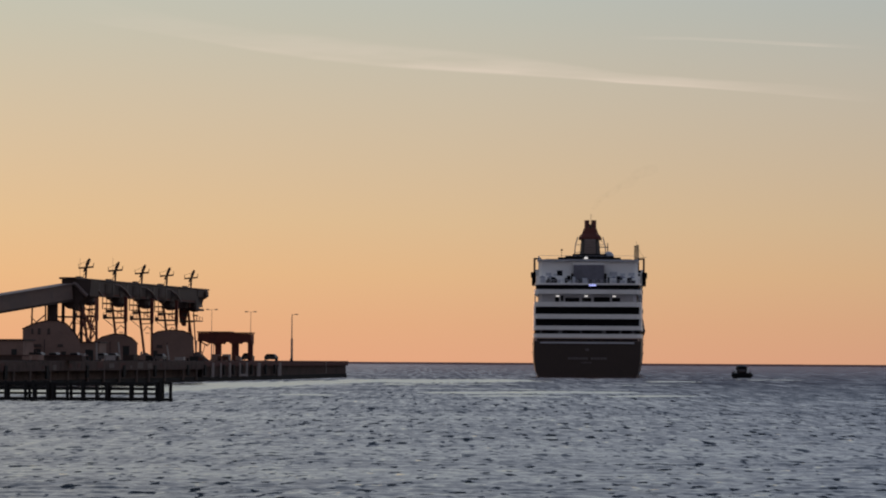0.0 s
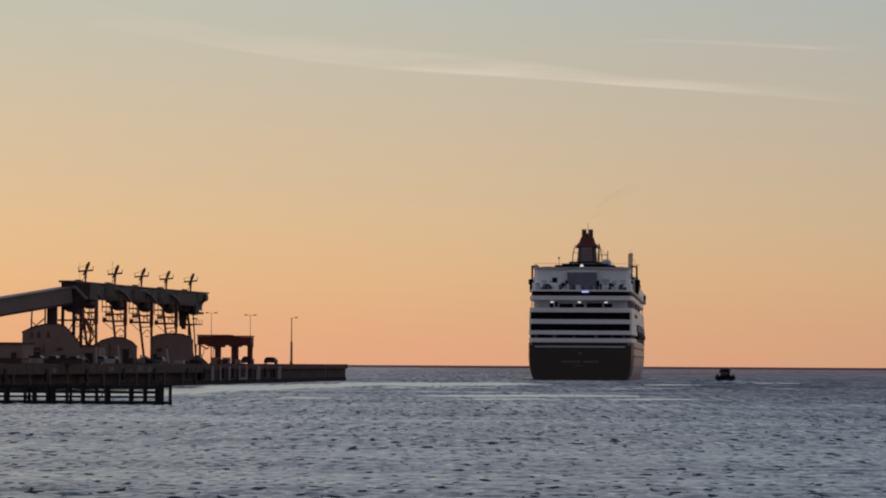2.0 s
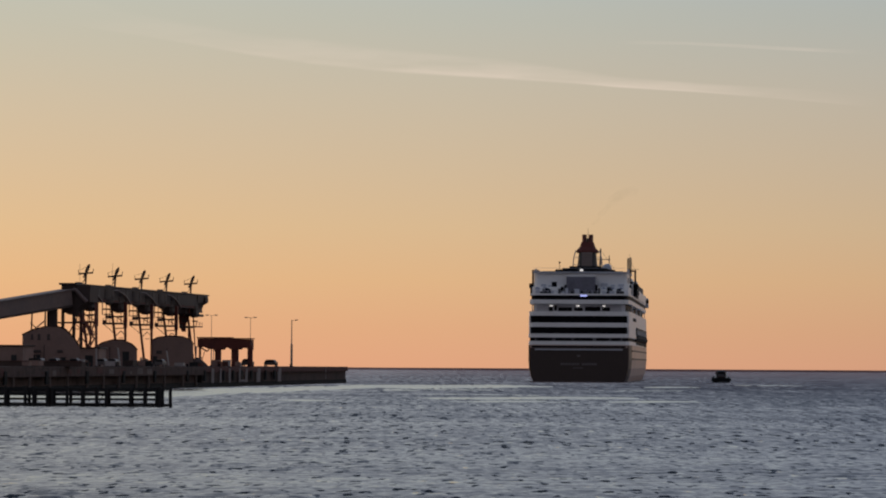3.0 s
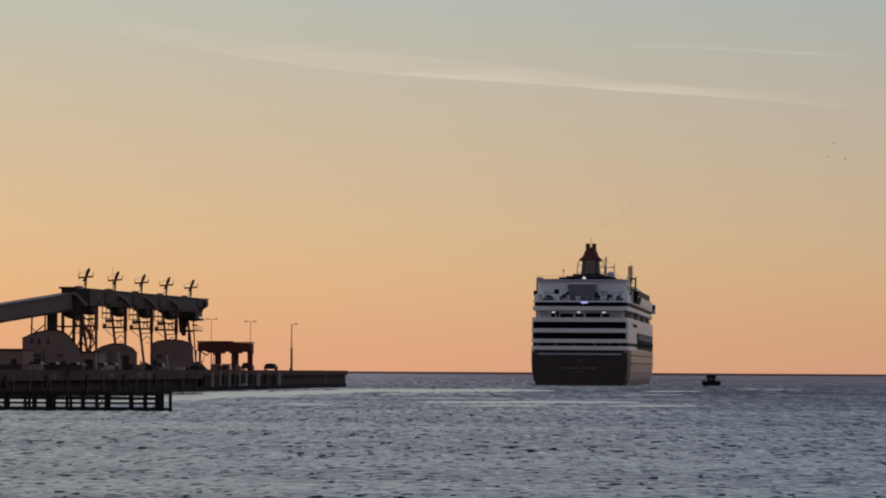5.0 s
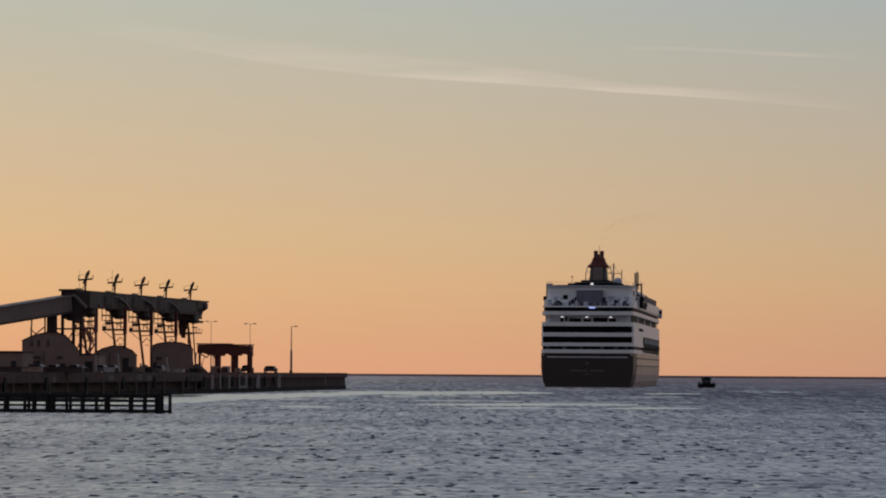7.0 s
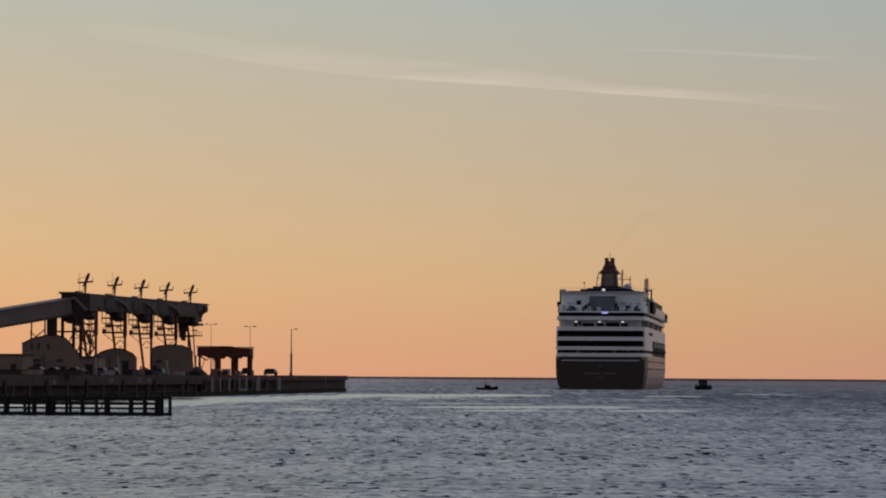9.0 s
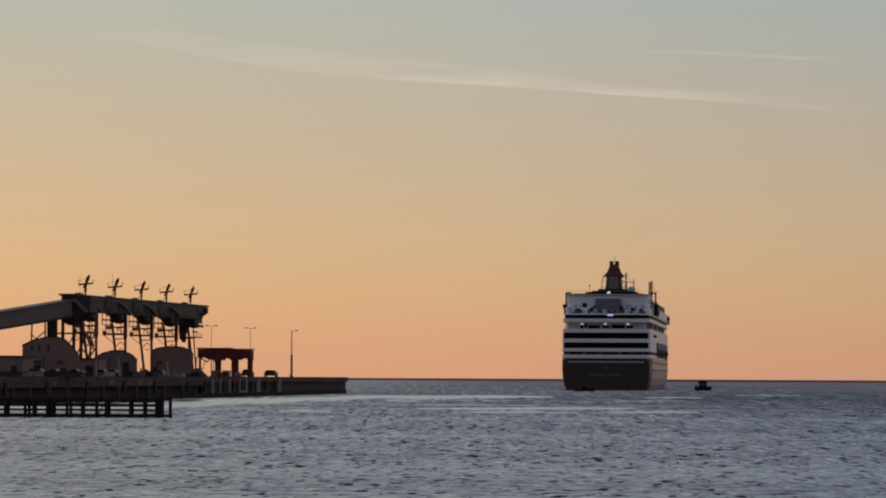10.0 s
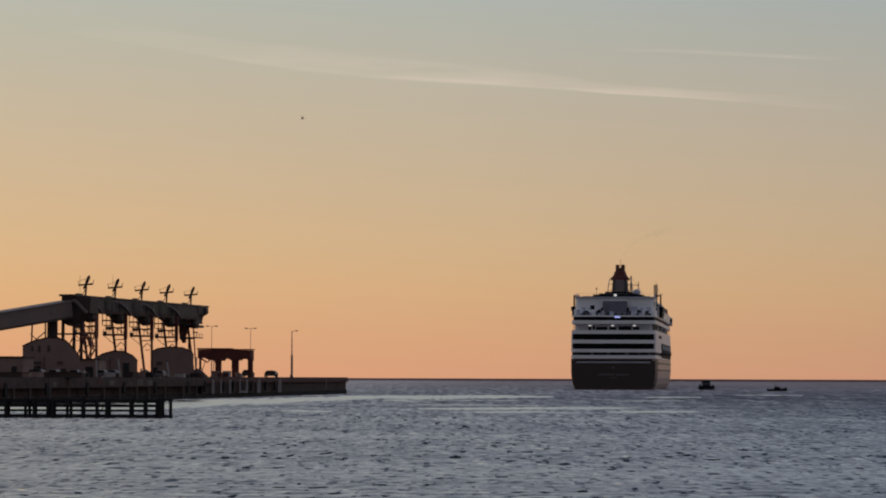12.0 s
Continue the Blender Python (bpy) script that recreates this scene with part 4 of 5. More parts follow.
def make_decks():
    # white bulwarks and floors; recessed decks between are near-black, their shade painted in
    deck("bulwark", 0.0, 232, 11.55, 12.75, SHIPWHITE, 0.0)
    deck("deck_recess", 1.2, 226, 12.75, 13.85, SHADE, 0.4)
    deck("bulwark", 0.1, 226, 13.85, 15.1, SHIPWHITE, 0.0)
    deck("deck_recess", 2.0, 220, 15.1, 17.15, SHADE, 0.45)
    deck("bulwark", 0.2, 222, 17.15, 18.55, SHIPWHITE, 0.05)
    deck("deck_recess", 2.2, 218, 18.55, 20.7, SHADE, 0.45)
    deck("bulwark", 0.4, 218, 20.7, 22.1, SHIPWHITE, 0.15)
    deck("deck_recess", 4.0, 214, 22.1, 24.5, SHIPGREY, 1.6)
    deck("bulwark", 0.8, 214, 24.5, 25.8, SHIPWHITE, 0.3)
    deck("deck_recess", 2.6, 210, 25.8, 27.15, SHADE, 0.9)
    deck("bulwark", 1.4, 208, 27.15, 27.7, SHIPWHITE, 0.5)
    deck("deck_house", 9.0, 196, 27.7, 30.0, SHIPWHITE, 0.9)
    deck("deck_house", 12.0, 34, 30.0, 34.4, SHIPWHITE, 1.5)
    deck("deck_house", 34.0, 170, 30.0, 34.4, HOUSE, 4.6)
    deck("top_deck", 11.0, 48, 34.4, 34.9, SHIPGREY, 1.2)
    deck("top_deck", 48.0, 170, 34.4, 34.9, HOUSE, 4.2)
    # solid side plating closes the balcony decks at the sides
    for s in (-1, 1):
        for z0, z1 in ((15.1, 17.15), (18.55, 20.7)):
            bm = bmesh.new()
            ys = [2.4, 4, 12, 60, 185, 210]
            out = [(s * (half(y) - 0.12), y) for y in ys]
            inn = [(s * (half(y) - 0.42), y) for y in ys]
            prism(bm, out + inn[::-1], z0, z1)
            part("side_plating", bm, SHIPWHITE, ship)
            each_box("end_post", SHIPWHITE, ship, *[(s * x - 0.12, s * x + 0.12, 0.5, 0.75, z0, z1) for x in (15.35,)])
    each_box("deck_post", SHIPGREY, ship, *[(x - 0.08, x + 0.08, 0.9, 1.1, 12.75, 13.85) for x in (-13.6, -8.2, -7.6, -1.9, 4.6, 5.2, 9.8, 13.4)])
    # windows, hatches and furniture of the after decks
    for a, b, z0, z1 in ((-9.6, -8.4, 22.2, 23.5), (-6.6, -2.4, 22.2, 23.4), (-1.6, 1.0, 22.3, 23.3), (1.8, 6.6, 22.2, 23.6), (7.2, 9.6, 22.3, 23.4), (-7.9, -7.1, 22.4, 24.0)):
        part("shaded_opening", boxes((a, b, 3.82, 4.1, z0, z1)), SHADE, ship)
    for a, b, z0, z1 in ((-9.2, -7.6, 29.4, 31.6), (-6.2, -5.2, 28.2, 30), (8.5, 10.2, 27.9, 29.9), (3.6, 5.0, 27.8, 29.6), (11.6, 13.0, 27.8, 29.4), (-12, -11, 27.8, 29.2)):
        y = 11.8 if z1 > 30.2 else 8.8
        part("doorway", boxes((a, b, y, y + 0.4, z0, z1)), SHADE, ship)
    part("stern_screen_house", boxes((-4.3, 4.8, 6.6, 13, 27.7, 33.2)), HOUSE, ship, "dark grey house with a glowing screen", 0.1)
    part("house_beam", boxes((-4.6, 5.0, 11.5, 12.2, 33.3, 34.2)), SHIPWHITE, ship, "pale beam over the screen house")
    for a, b in ((-4.9, -4.35), (4.85, 5.5)):
        part("house_wing", boxes((a, b, 6.2, 12, 27.7, 30.6)), SHADE, ship)
    part("deck_screen", boxes((0.4, 2.5, 1.25, 1.5, 26.8, 27.25)), SCREEN, ship, "glowing blue-white screen")
    for x in (-8.8, -0.4, 7.8):
        part("deck_lamp", boxes((x - 0.5, x + 0.5, 2.3, 2.5, 23.65, 24.05)), LAMP, ship, "lit white deck lamp", 0.1)
    each_beam("balustrade_rail", SHIPGREY, ship, ((-14.4, 1.75, 28.6), (14.4, 1.75, 28.6), 0.1), ((-14.4, 1.75, 28.15), (14.4, 1.75, 28.15), 0.06))
    me = mesh_of("balustrade_post", boxes((-0.05, 0.05, -0.05, 0.05, 0, 0.9)), SHIPGREY)
    for x in np.arange(-14.2, 14.3, 1.42):
        shared("balustrade_post", me, ship, (float(x), 1.75, 27.7))
    rnd = random.Random(5)
    for k in range(20):
        x = -14 + k * 1.4 + rnd.uniform(-0.5, 0.5)
        part("deck_furniture", boxes((x, x + rnd.uniform(0.6, 1.6), 3.5, 5, 27.7, 27.7 + rnd.uniform(0.7, 1.8))), SHADE if rnd.random() < 0.75 else SHIPGREY, ship, bevel=0.1)
    for s in (-1, 1):
        # near-black side bands: window rows, and recess shade painted in
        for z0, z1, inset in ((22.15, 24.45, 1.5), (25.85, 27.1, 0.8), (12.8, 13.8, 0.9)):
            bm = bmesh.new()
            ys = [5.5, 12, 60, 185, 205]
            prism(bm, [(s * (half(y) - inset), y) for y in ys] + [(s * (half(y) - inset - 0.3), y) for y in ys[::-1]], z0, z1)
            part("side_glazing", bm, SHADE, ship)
        for y in range(24, 200, 48):
            part("stanchion", boxes((min(s * 15.9, s * 16.2), max(s * 15.9, s * 16.2), y, y + 0.3, 22.1, 24.5)), SHIPWHITE, ship)
    # decks step in at the sides: dark window rows on the sides
    for s in (-1, 1):
        part("window_row", boxes((min(s * 14.5, s * 14.85), max(s * 14.5, s * 14.85), 16, 33, 31.5, 33.2)), SHADE, ship)
        for k in range(8):
            y = 26 + k * 3.6
            part("side_window", boxes((min(s * 15.7, s * 16.48), max(s * 15.7, s * 16.48), y, y + 2.2, 19.4, 20.4)), SHADE, ship)
        # lifeboat bay: a near-black block puts the recess's shade into its colour
        part("lifeboat_bay", boxes((min(s * 14, s * 16.62), max(s * 14, s * 16.62), 54, 180, 12.0, 17.6)), SHADE, ship, "dark lifeboat bay")
        for k in range(8):
            y = 60 + k * 14.5
            bm = bmesh.new()
            loft(bm, [[(s * 16.3 + 1.0 * f * math.cos(a * math.tau / 8), y + yy, 14.2 + 1.35 * f * math.sin(a * math.tau / 8)) for a in range(8)]
                      for yy, f in ((0, 0.25), (1, 0.8), (3, 1), (8, 1), (10, 0.8), (11, 0.25))])
            boat = part("lifeboat", bm, ORANGE, ship, "capsule lifeboat under its davits")
            each_beam("davit", SHIPWHITE, boat, ((s * 16.5, y + 2, 17.5), (s * 16.9, y + 2, 15.4), 0.25), ((s * 16.5, y + 9, 17.5), (s * 16.9, y + 9, 15.4), 0.25))
        # overhanging wing boxes and portal frames by the funnel deck
        side = lambda a, b, *rest: (min(s * a, s * b), max(s * a, s * b), *rest)
        part("wing_box", boxes(side(16.1, 17.3, 33, 41, 27.6, 30.0), side(16.1, 17.6, 32, 42, 30.0, 31.6)), SHADE, ship, "dark overhanging wing box", 0.1)
        house = part("wing_house", boxes(side(13.0, 16.1, 33, 41, 27.7, 31.6)), SHIPWHITE, ship, "white side house below the arch", 0.05)
        each_box("wing_window", SHADE, house, side(14.2, 15.6, 32.85, 33.1, 28.3, 29.6), side(13.2, 13.8, 32.85, 33.1, 28.3, 29.4), side(14.0, 15.4, 32.85, 33.1, 30.2, 31.2))
        part("portal", beams(((s * 16.6, 36, 31.6), (s * 16.6, 36, 36.0), 0.6), ((s * 14.6, 36, 35.8), (s * 16.9, 36, 35.8), 0.6, 0.5), ((s * 15.0, 36, 31.6), (s * 15.0, 36, 36), 0.4)), DARKSTEEL, ship)
        part("side_locker", boxes((min(s * 12.4, s * 16.5), max(s * 12.4, s * 16.5), 42.5, 50, 30.0, 32.7)), SHIPWHITE, ship, bevel=0.15)
        part("locker_window", boxes((min(s * 14.2, s * 15.7), max(s * 14.2, s * 15.7), 42.38, 42.6, 31.5, 32.5)), SHADE, ship)
        part("side_locker", boxes((min(s * 12.4, s * 16.7), max(s * 12.4, s * 16.7), 50.3, 62, 30.0, 32.9), (min(s * 14.2, s * 15.2), max(s * 14.2, s * 15.2), 54, 57, 32.9, 33.8)), SHIPWHITE, ship, bevel=0.15)
        part("side_locker", boxes((min(s * 12.4, s * 16.8), max(s * 12.4, s * 16.8), 62.3, 73.6, 30.0, 32.3)), DARKSTEEL, ship, bevel=0.15)
        each_beam("boat_boom", GALV, ship, ((s * 16.3, 150, 11.9), (s * 17.4, 150, 11.7), 0.22))
    # forward houses and bridge
    deck("forward_house", 74, 205, 27.7, 30.6, SHIPWHITE, 0.3)
    deck("forward_house", 84, 200, 30.6, 33.2, DARKSTEEL, 1.3)
    for s in (-1, 1):
        for k in range(5):
            y = 50 + k * 7
            if k < 4:
                bm = bmesh.new()
                loft(bm, [[(s * 15.9 + 1.0 * f * math.cos(a * math.tau / 8), y + yy, 29.4 + 1.1 * f * math.sin(a * math.tau / 8)) for a in range(8)]
                          for yy, f in ((1.2, 0.3), (1.8, 0.85), (3, 1), (5, 1), (6.2, 0.85), (6.8, 0.3))])
                part("tender", bm, ORANGE, ship, "dark tender in its davits")
            part("tender_davit", boxes((min(s * 14.6, s * 16.4), max(s * 14.6, s * 16.4), y, y + 1.0, 27.7, 30.4 + 0.6 * (k % 2))), DARKSTEEL, ship, bevel=0.1)
    part("bridge_wing", boxes((-16.8, 16.8, 196, 202, 26.6, 30.2)), SHIPGREY, ship, "overhanging bridge wings", 0.2)
    part("bridge_window", boxes((-16.9, 16.9, 195.8, 196.3, 28.3, 29.6)), SHADE, ship)


make_decks()


def make_topside():
    rim = lambda a, b, z, y: [(x, yy, z) for x, yy in ((-a, y - b), (-a * 0.7, y - b * 1.2), (a * 0.7, y - b * 1.2), (a, y - b), (a, y + b), (a * 0.7, y + b * 1.3), (-a * 0.7, y + b * 1.3), (-a, y + b))]
    part("funnel_deck", boxes((-9.6, 9.6, 40, 74, 34.9, 36.4), (-7.4, 7.4, 42, 73, 36.4, 36.9), (-5.2, 5.2, 44, 72, 36.9, 37.6), (-13.0, 13.0, 24, 47.5, 34.9, 35.4)), BLACK, ship, "dark funnel deck house", 0.15)
    bm = bmesh.new()
    loft(bm, [rim(a, b, z, 62) for z, a, b in ((36.6, 3.5, 4.8), (38.6, 3.1, 4.4), (42.6, 2.75, 4.0), (43.2, 2.7, 3.8))])
    funnel = part("funnel", bm, FUNNEL, ship, "black tapering funnel")
    bm = bmesh.new()
    loft(bm, [rim(a, b, z, 62) for z, a, b in ((42.6, 3.6, 4.5), (43.3, 3.45, 4.3), (44.4, 2.5, 3.4), (45.6, 2.1, 3.0), (46.0, 2.0, 2.8))])
    part("funnel_cowl", bm, REDDARK, funnel, "dark red-brown flared cowl")
    part("funnel_panel", boxes((-1.75, 1.75, 55.6, 58.4, 37.7, 42.5)), LOUVRE, funnel, "grey louvred panel on the funnel")
    each_box("louvre_slat", FUNNEL, funnel, *[(-1.6, 1.6, 55.5, 55.6, 38.2 + k * 0.85, 38.28 + k * 0.85) for k in range(5)])
    for x in (-1.05, 1.1):
        part("exhaust_pipe", beams(((x, 61, 45.5), (x, 61, 48.6), 0.78, None, 10)), FUNNELRED, funnel, "dark red exhaust pipe")
    part("exhaust_pipe", beams(((0.0, 62.5, 45.5), (0, 62.5, 47.4), 0.4, None, 8)), DARKSTEEL, funnel)
    part("whip_aerial", beams(((0.2, 60, 47), (0.2, 60, 50.6), 0.07, None, 6)), GALV, funnel)
    for s in (-1, 1):
        each_beam("funnel_strut", SHIPGREY, funnel, ((s * 5.0, 62, 36.6), (s * 4.6, 62, 41), 0.3), ((s * 4.6, 62, 41), (s * 3.9, 62, 43.4), 0.3), ((s * 4.8, 62, 38.6), (s * 3.2, 62, 38.6), 0.16), ((s * 4.6, 62, 41), (s * 3.0, 62, 41), 0.16), label="pale side strut")
    part("funnel_lamp", beams(((-1.0, 39.8, 36.0), (-1.0, 39.4, 36.0), 0.6, None, 12)), LAMP, ship, "lit white lamp at the funnel foot")
    bm = bmesh.new()
    for x in (13.85, 14.95):
        for y in (45.0, 46.1):
            beam(bm, (x, y, 34.9), (x, y, 40.3), 0.34)
    for k in range(7):
        z = 35.2 + k * 0.76
        for y in (45.0, 46.1):
            beam(bm, (13.85, y, z), (14.95, y, z + 0.7), 0.34)
            beam(bm, (13.85, y, z), (14.95, y, z), 0.2)
    mast = part("aerial_mast", bm, TAN, ship, "stout tan lattice aerial mast")
    part("mast_arm", beams(((14, 45.5, 36.6), (17.5, 45.5, 36.6), 0.12), ((14.4, 45.5, 40.3), (14.4, 45.5, 41.6), 0.08)), GALV, mast)
    part("signal_pole", beams(((-8.6, 48, 36.6), (-8.6, 48, 39.2), 0.14), ((-8.9, 48, 38.9), (-8.3, 48, 38.9), 0.5)), DARKSTEEL, ship)
    radar = part("radar_mast", beams(((2, 120, 33), (2, 120, 46), 0.5), ((-1.2, 120, 42.2), (5.4, 120, 42.2), 0.25), ((5, 120, 39.5), (5, 120, 43.6), 0.3), ((0, 120, 33), (2, 120, 43), 0.2)), GALV, ship)
    bm = bmesh.new()
    bmesh.ops.create_icosphere(bm, subdivisions=2, radius=1.7, matrix=Matrix.Translation((5.6, 84, 38)))
    part("radome", bm, SHIPGREY, ship, "pale radome")
    part("radome_foot", boxes((4.6, 6.6, 83, 85, 33, 37)), SHIPGREY, ship)


make_topside()


def make_rails():
    """Open rails round the top deck and the after terraces."""
    for y0, y1, z, inset in ((11.2, 47, 34.9, 1.5), (2.0, 9, 27.7, 0.9)):
        for s in (-1, 1):
            x = s * (half(y0) - inset)
            for h in (0.55, 1.1):
                each_beam("deck_rail", SHIPGREY, ship, ((x, y0, z + h), (x, y1, z + h), 0.07))
            for k in range(int((y1 - y0) / 3)):
                each_beam("deck_rail_post", SHIPGREY, ship, ((x, y0 + k * 3, z), (x, y0 + k * 3, z + 1.1), 0.07))
    each_beam("deck_rail", SHIPGREY, ship, ((-14.2, 11.3, 36.0), (14.2, 11.3, 36.0), 0.08))
    each_beam("mast_stay", DARKSTEEL, ship, ((14.4, 45.5, 40.0), (16.8, 37, 36.0), 0.06), ((2, 120, 45.5), (-8, 100, 35), 0.06), ((2, 120, 45.5), (10, 100, 35), 0.06))
    for x, w in ((-12.5, 1.6), (-10.2, 1.0), (6.5, 2.2), (9.6, 1.4), (12.0, 1.8)):
        part("deck_locker", boxes((x, x + w, 10.0, 11.4, 30.0, 30.0 + w * 0.55)), SHIPGREY, ship, bevel=0.08)
    for x in (-13.4, -11, 7.6, 10.4, 13.0):
        each_beam("parasol_pole", SHIPGREY, ship, ((x, 5, 27.7), (x, 5, 29.9), 0.08))
        bm = bmesh.new()
        loft(bm, [[(x + r * math.cos(k * math.tau / 8), 5 + r * math.sin(k * math.tau / 8), z) for k in range(8)] for z, r in ((29.3, 1.1), (29.6, 0.6), (29.85, 0.08))])
        part("parasol", bm, HOUSE, ship, "dark furled deck parasol")


make_rails()


# ---- tug and pilot boat ----
def make_tug():
    ob = thing("tug", pose(0, 0, 0), "small dark tug boat with a rounded wheelhouse", "boat")
    bm = bmesh.new()
    loft(bm, [[(-w, y, 1.5 + r), (w, y, 1.5 + r), (w * 0.92, y, 0.2), (w * 0.7, y, -1), (-w * 0.7, y, -1), (-w * 0.92, y, 0.2)] for y, w, r in ((-1, 2.5, 0), (2, 2.8, 0), (9, 2.8, 0.2), (13, 1.8, 0.7), (15.5, 0.3, 1.2))])
    hull = part("hull", bm, BLACK, ob)
    bm = bmesh.new()
    for s in (-1, 1):
        for k in range(4):
            beam(bm, (s * 2.65, 1 + k * 2.2, 0.9), (s * 2.95, 1 + k * 2.2, 0.9), 0.42, None, 10)
    part("tyre_fender", bm, BLACK, hull)
    part("deck_house", boxes((-1.5, 1.4, 4.5, 10.5, 1.3, 2.6)), FUNNEL, ob, bevel=0.2)
    each_box("side_house", SHIPWHITE, ob, (1.42, 2.0, 4.3, 8.0, 1.3, 3.1), (-1.95, -1.52, 4.6, 7.5, 1.3, 2.5), label="white side house")
    bm = bmesh.new()
    loft(bm, [[(w * math.cos(k * math.tau / 10), 7.5 + w * 1.1 * math.sin(k * math.tau / 10), z) for k in range(10)] for z, w in ((2.5, 1.75), (3.4, 1.6), (3.75, 1.3), (3.9, 0.8))])
    part("wheelhouse", bm, FUNNEL, ob)
    part("wheelhouse_window", boxes((-1.2, 1.2, 5.62, 5.8, 2.8, 3.4)), SHADE, ob)
    for s in (-1, 1):
        part("bulwark_rail", beams(((s * 2.6, -0.8, 2.1), (s * 2.6, 9, 2.3), 0.08)), DARKSTEEL, hull)
        part("exhaust_stack", beams(((s * 1.3, 4.9, 2.4), (s * 1.3, 4.9, 3.4), 0.3, None, 8)), DARKSTEEL, ob)
    part("mast", beams(((0, 7, 3.8), (0, 7, 4.05), 0.2)), DARKSTEEL, ob)
    part("tow_winch", beams(((-0.9, 2.6, 1.9), (0.9, 2.6, 1.9), 0.45, None, 10)), DARKSTEEL, ob)
    return ob


def make_pilot():
    """Local x is forward."""
    ob = thing("pilot_boat", pose(0, 0, 0), "low dark launch speeding across the water", "boat")
    bm = bmesh.new()
    loft(bm, [[(x, -w, 0.7 + r), (x, w, 0.7 + r), (x, w * 0.8, 0.1 + r * 0.5), (x, 0, -0.5 + r), (x, -w * 0.8, 0.1 + r * 0.5)] for x, w, r in ((-3.2, 1.3, 0), (0, 1.4, 0.05), (2, 1.1, 0.25), (3.4, 0.25, 0.6))])
    part("hull", bm, BLACK, ob)
    part("cabin", boxes((-1.0, 0.8, -0.8, 0.8, 0.7, 1.5)), BLACK, ob, bevel=0.15)
    part("windscreen", beams(((0.9, -0.7, 1.2), (0.9, 0.7, 1.2), 0.1, 0.5)), SHADE, ob)
    part("mast", beams(((-0.6, 0, 1.4), (-0.8, 0, 2.6), 0.14), ((-0.8, -0.4, 2.1), (-0.8, 0.4, 2.1), 0.12), ((-0.6, 0, 1.5), (0.2, 0, 2.2), 0.1)), BLACK, ob)
    part("outboard", boxes((-3.6, -3.2, -0.3, 0.3, 0.0, 1.1)), BLACK, ob, bevel=0.08)
    return ob


tug = make_tug()
pilot = make_pilot()


def foam(parent, rows):
    """Churned water behind a hull: flat ragged flecks."""
    rnd = random.Random(len(rows))
    for x0, x1, y0, y1 in rows:
        bm = bmesh.new()
        ring = [((x0 + x1) / 2 + (x1 - x0) / 2 * math.cos(a * math.tau / 14) * rnd.uniform(0.7, 1), (y0 + y1) / 2 + (y1 - y0) / 2 * math.sin(a * math.tau / 14) * rnd.uniform(0.6, 1)) for a in range(14)]
        prism(bm, ring, 0.05, 0.14)
        part("wake_foam", bm, FOAM, parent, "pale churned wake foam")


foam(tug, [(2.6, 7.5, -6, -1), (-2, 2.5, -9, -2), (6, 12, -14, -9), (-6, -3, -5, 0)])
foam(ship, [(-18.5, -15, -3, 4), (15, 18, -3, 3), (-23, -19, -1, 6)])


# ---- gull ----
def make_gull():
    """Local x is forward."""
    ob = thing("gull", pose(0, 0, 0), "dark gull in flight against the dusk sky", "bird")
    bm = bmesh.new()
    loft(bm, [[(x, r * math.cos(k * math.tau / 8), r * math.sin(k * math.tau / 8)) for k in range(8)] for x, r in ((-0.26, 0.015), (-0.15, 0.05), (0.0, 0.075), (0.12, 0.06), (0.2, 0.035), (0.25, 0.01))])
    part("body", bm, FEATHER, ob)
    wings = []
    for s in (-1, 1):
        bm = bmesh.new()
        loft(bm, [[(x + c, s * y, z), (x, s * y, z + 0.02), (x - c, s * y, z)] for y, x, c, z in ((0, 0.02, 0.09, 0), (0.25, 0.06, 0.08, 0.0), (0.5, 0.0, 0.05, 0.0), (0.68, -0.08, 0.01, 0.0))])
        w = part("wing", bm, FEATHER, ob)
        w.location = (0, s * 0.03, 0.03)
        wings.append((w, s))
    bm = bmesh.new()
    loft(bm, [[(-0.2, -0.03, 0), (-0.2, 0, 0.012), (-0.2, 0.03, 0)], [(-0.36, -0.07, 0), (-0.36, 0, 0.01), (-0.36, 0.07, 0)]])
    part("tail", bm, FEATHER, ob)
    return ob, wings


gull, wings = make_gull()
flock = [copy_thing(gull, pose(0, 0, 0)) for k in range(3)]
for g in flock:
    tagged(g, "small distant gull flying in a loose flock", "bird", "flock of gulls")


# ---- funnel smoke: faint drifting puffs ----
def smoke_material():
    m = bpy.data.materials.new("thin_smoke")
    m.use_nodes = True
    n, l = m.node_tree.nodes, m.node_tree.links
    n.clear()
    out, mix, tr, df = n.new("ShaderNodeOutputMaterial"), n.new("ShaderNodeMixShader"), n.new("ShaderNodeBsdfTransparent"), n.new("ShaderNodeBsdfDiffuse")
    df.inputs["Color"].default_value = (0.25, 0.2, 0.17, 1)
    co, t, r = n.new("ShaderNodeTexCoord"), n.new("ShaderNodeTexNoise"), n.new("ShaderNodeMapRange")
    t.inputs["Scale"].default_value, t.inputs["Detail"].default_value = 0.35, 3
    l.new(co.outputs["Object"], t.inputs["Vector"])
    l.new(t.outputs["Fac"], r.inputs["Value"])
    for i, v in zip((1, 2, 3, 4), (0.3, 0.65, 0.0, 0.013)):
        r.inputs[i].default_value = v
    l.new(r.outputs[0], mix.inputs[0])
    l.new(tr.outputs[0], mix.inputs[1])
    l.new(df.outputs[0], mix.inputs[2])
    l.new(mix.outputs[0], out.inputs[0])
    return m


SMOKE = smoke_material()
smoke = thing("funnel_smoke", pose(0, 0, 0), "faint brown smoke drifting from the funnel", "smoke")


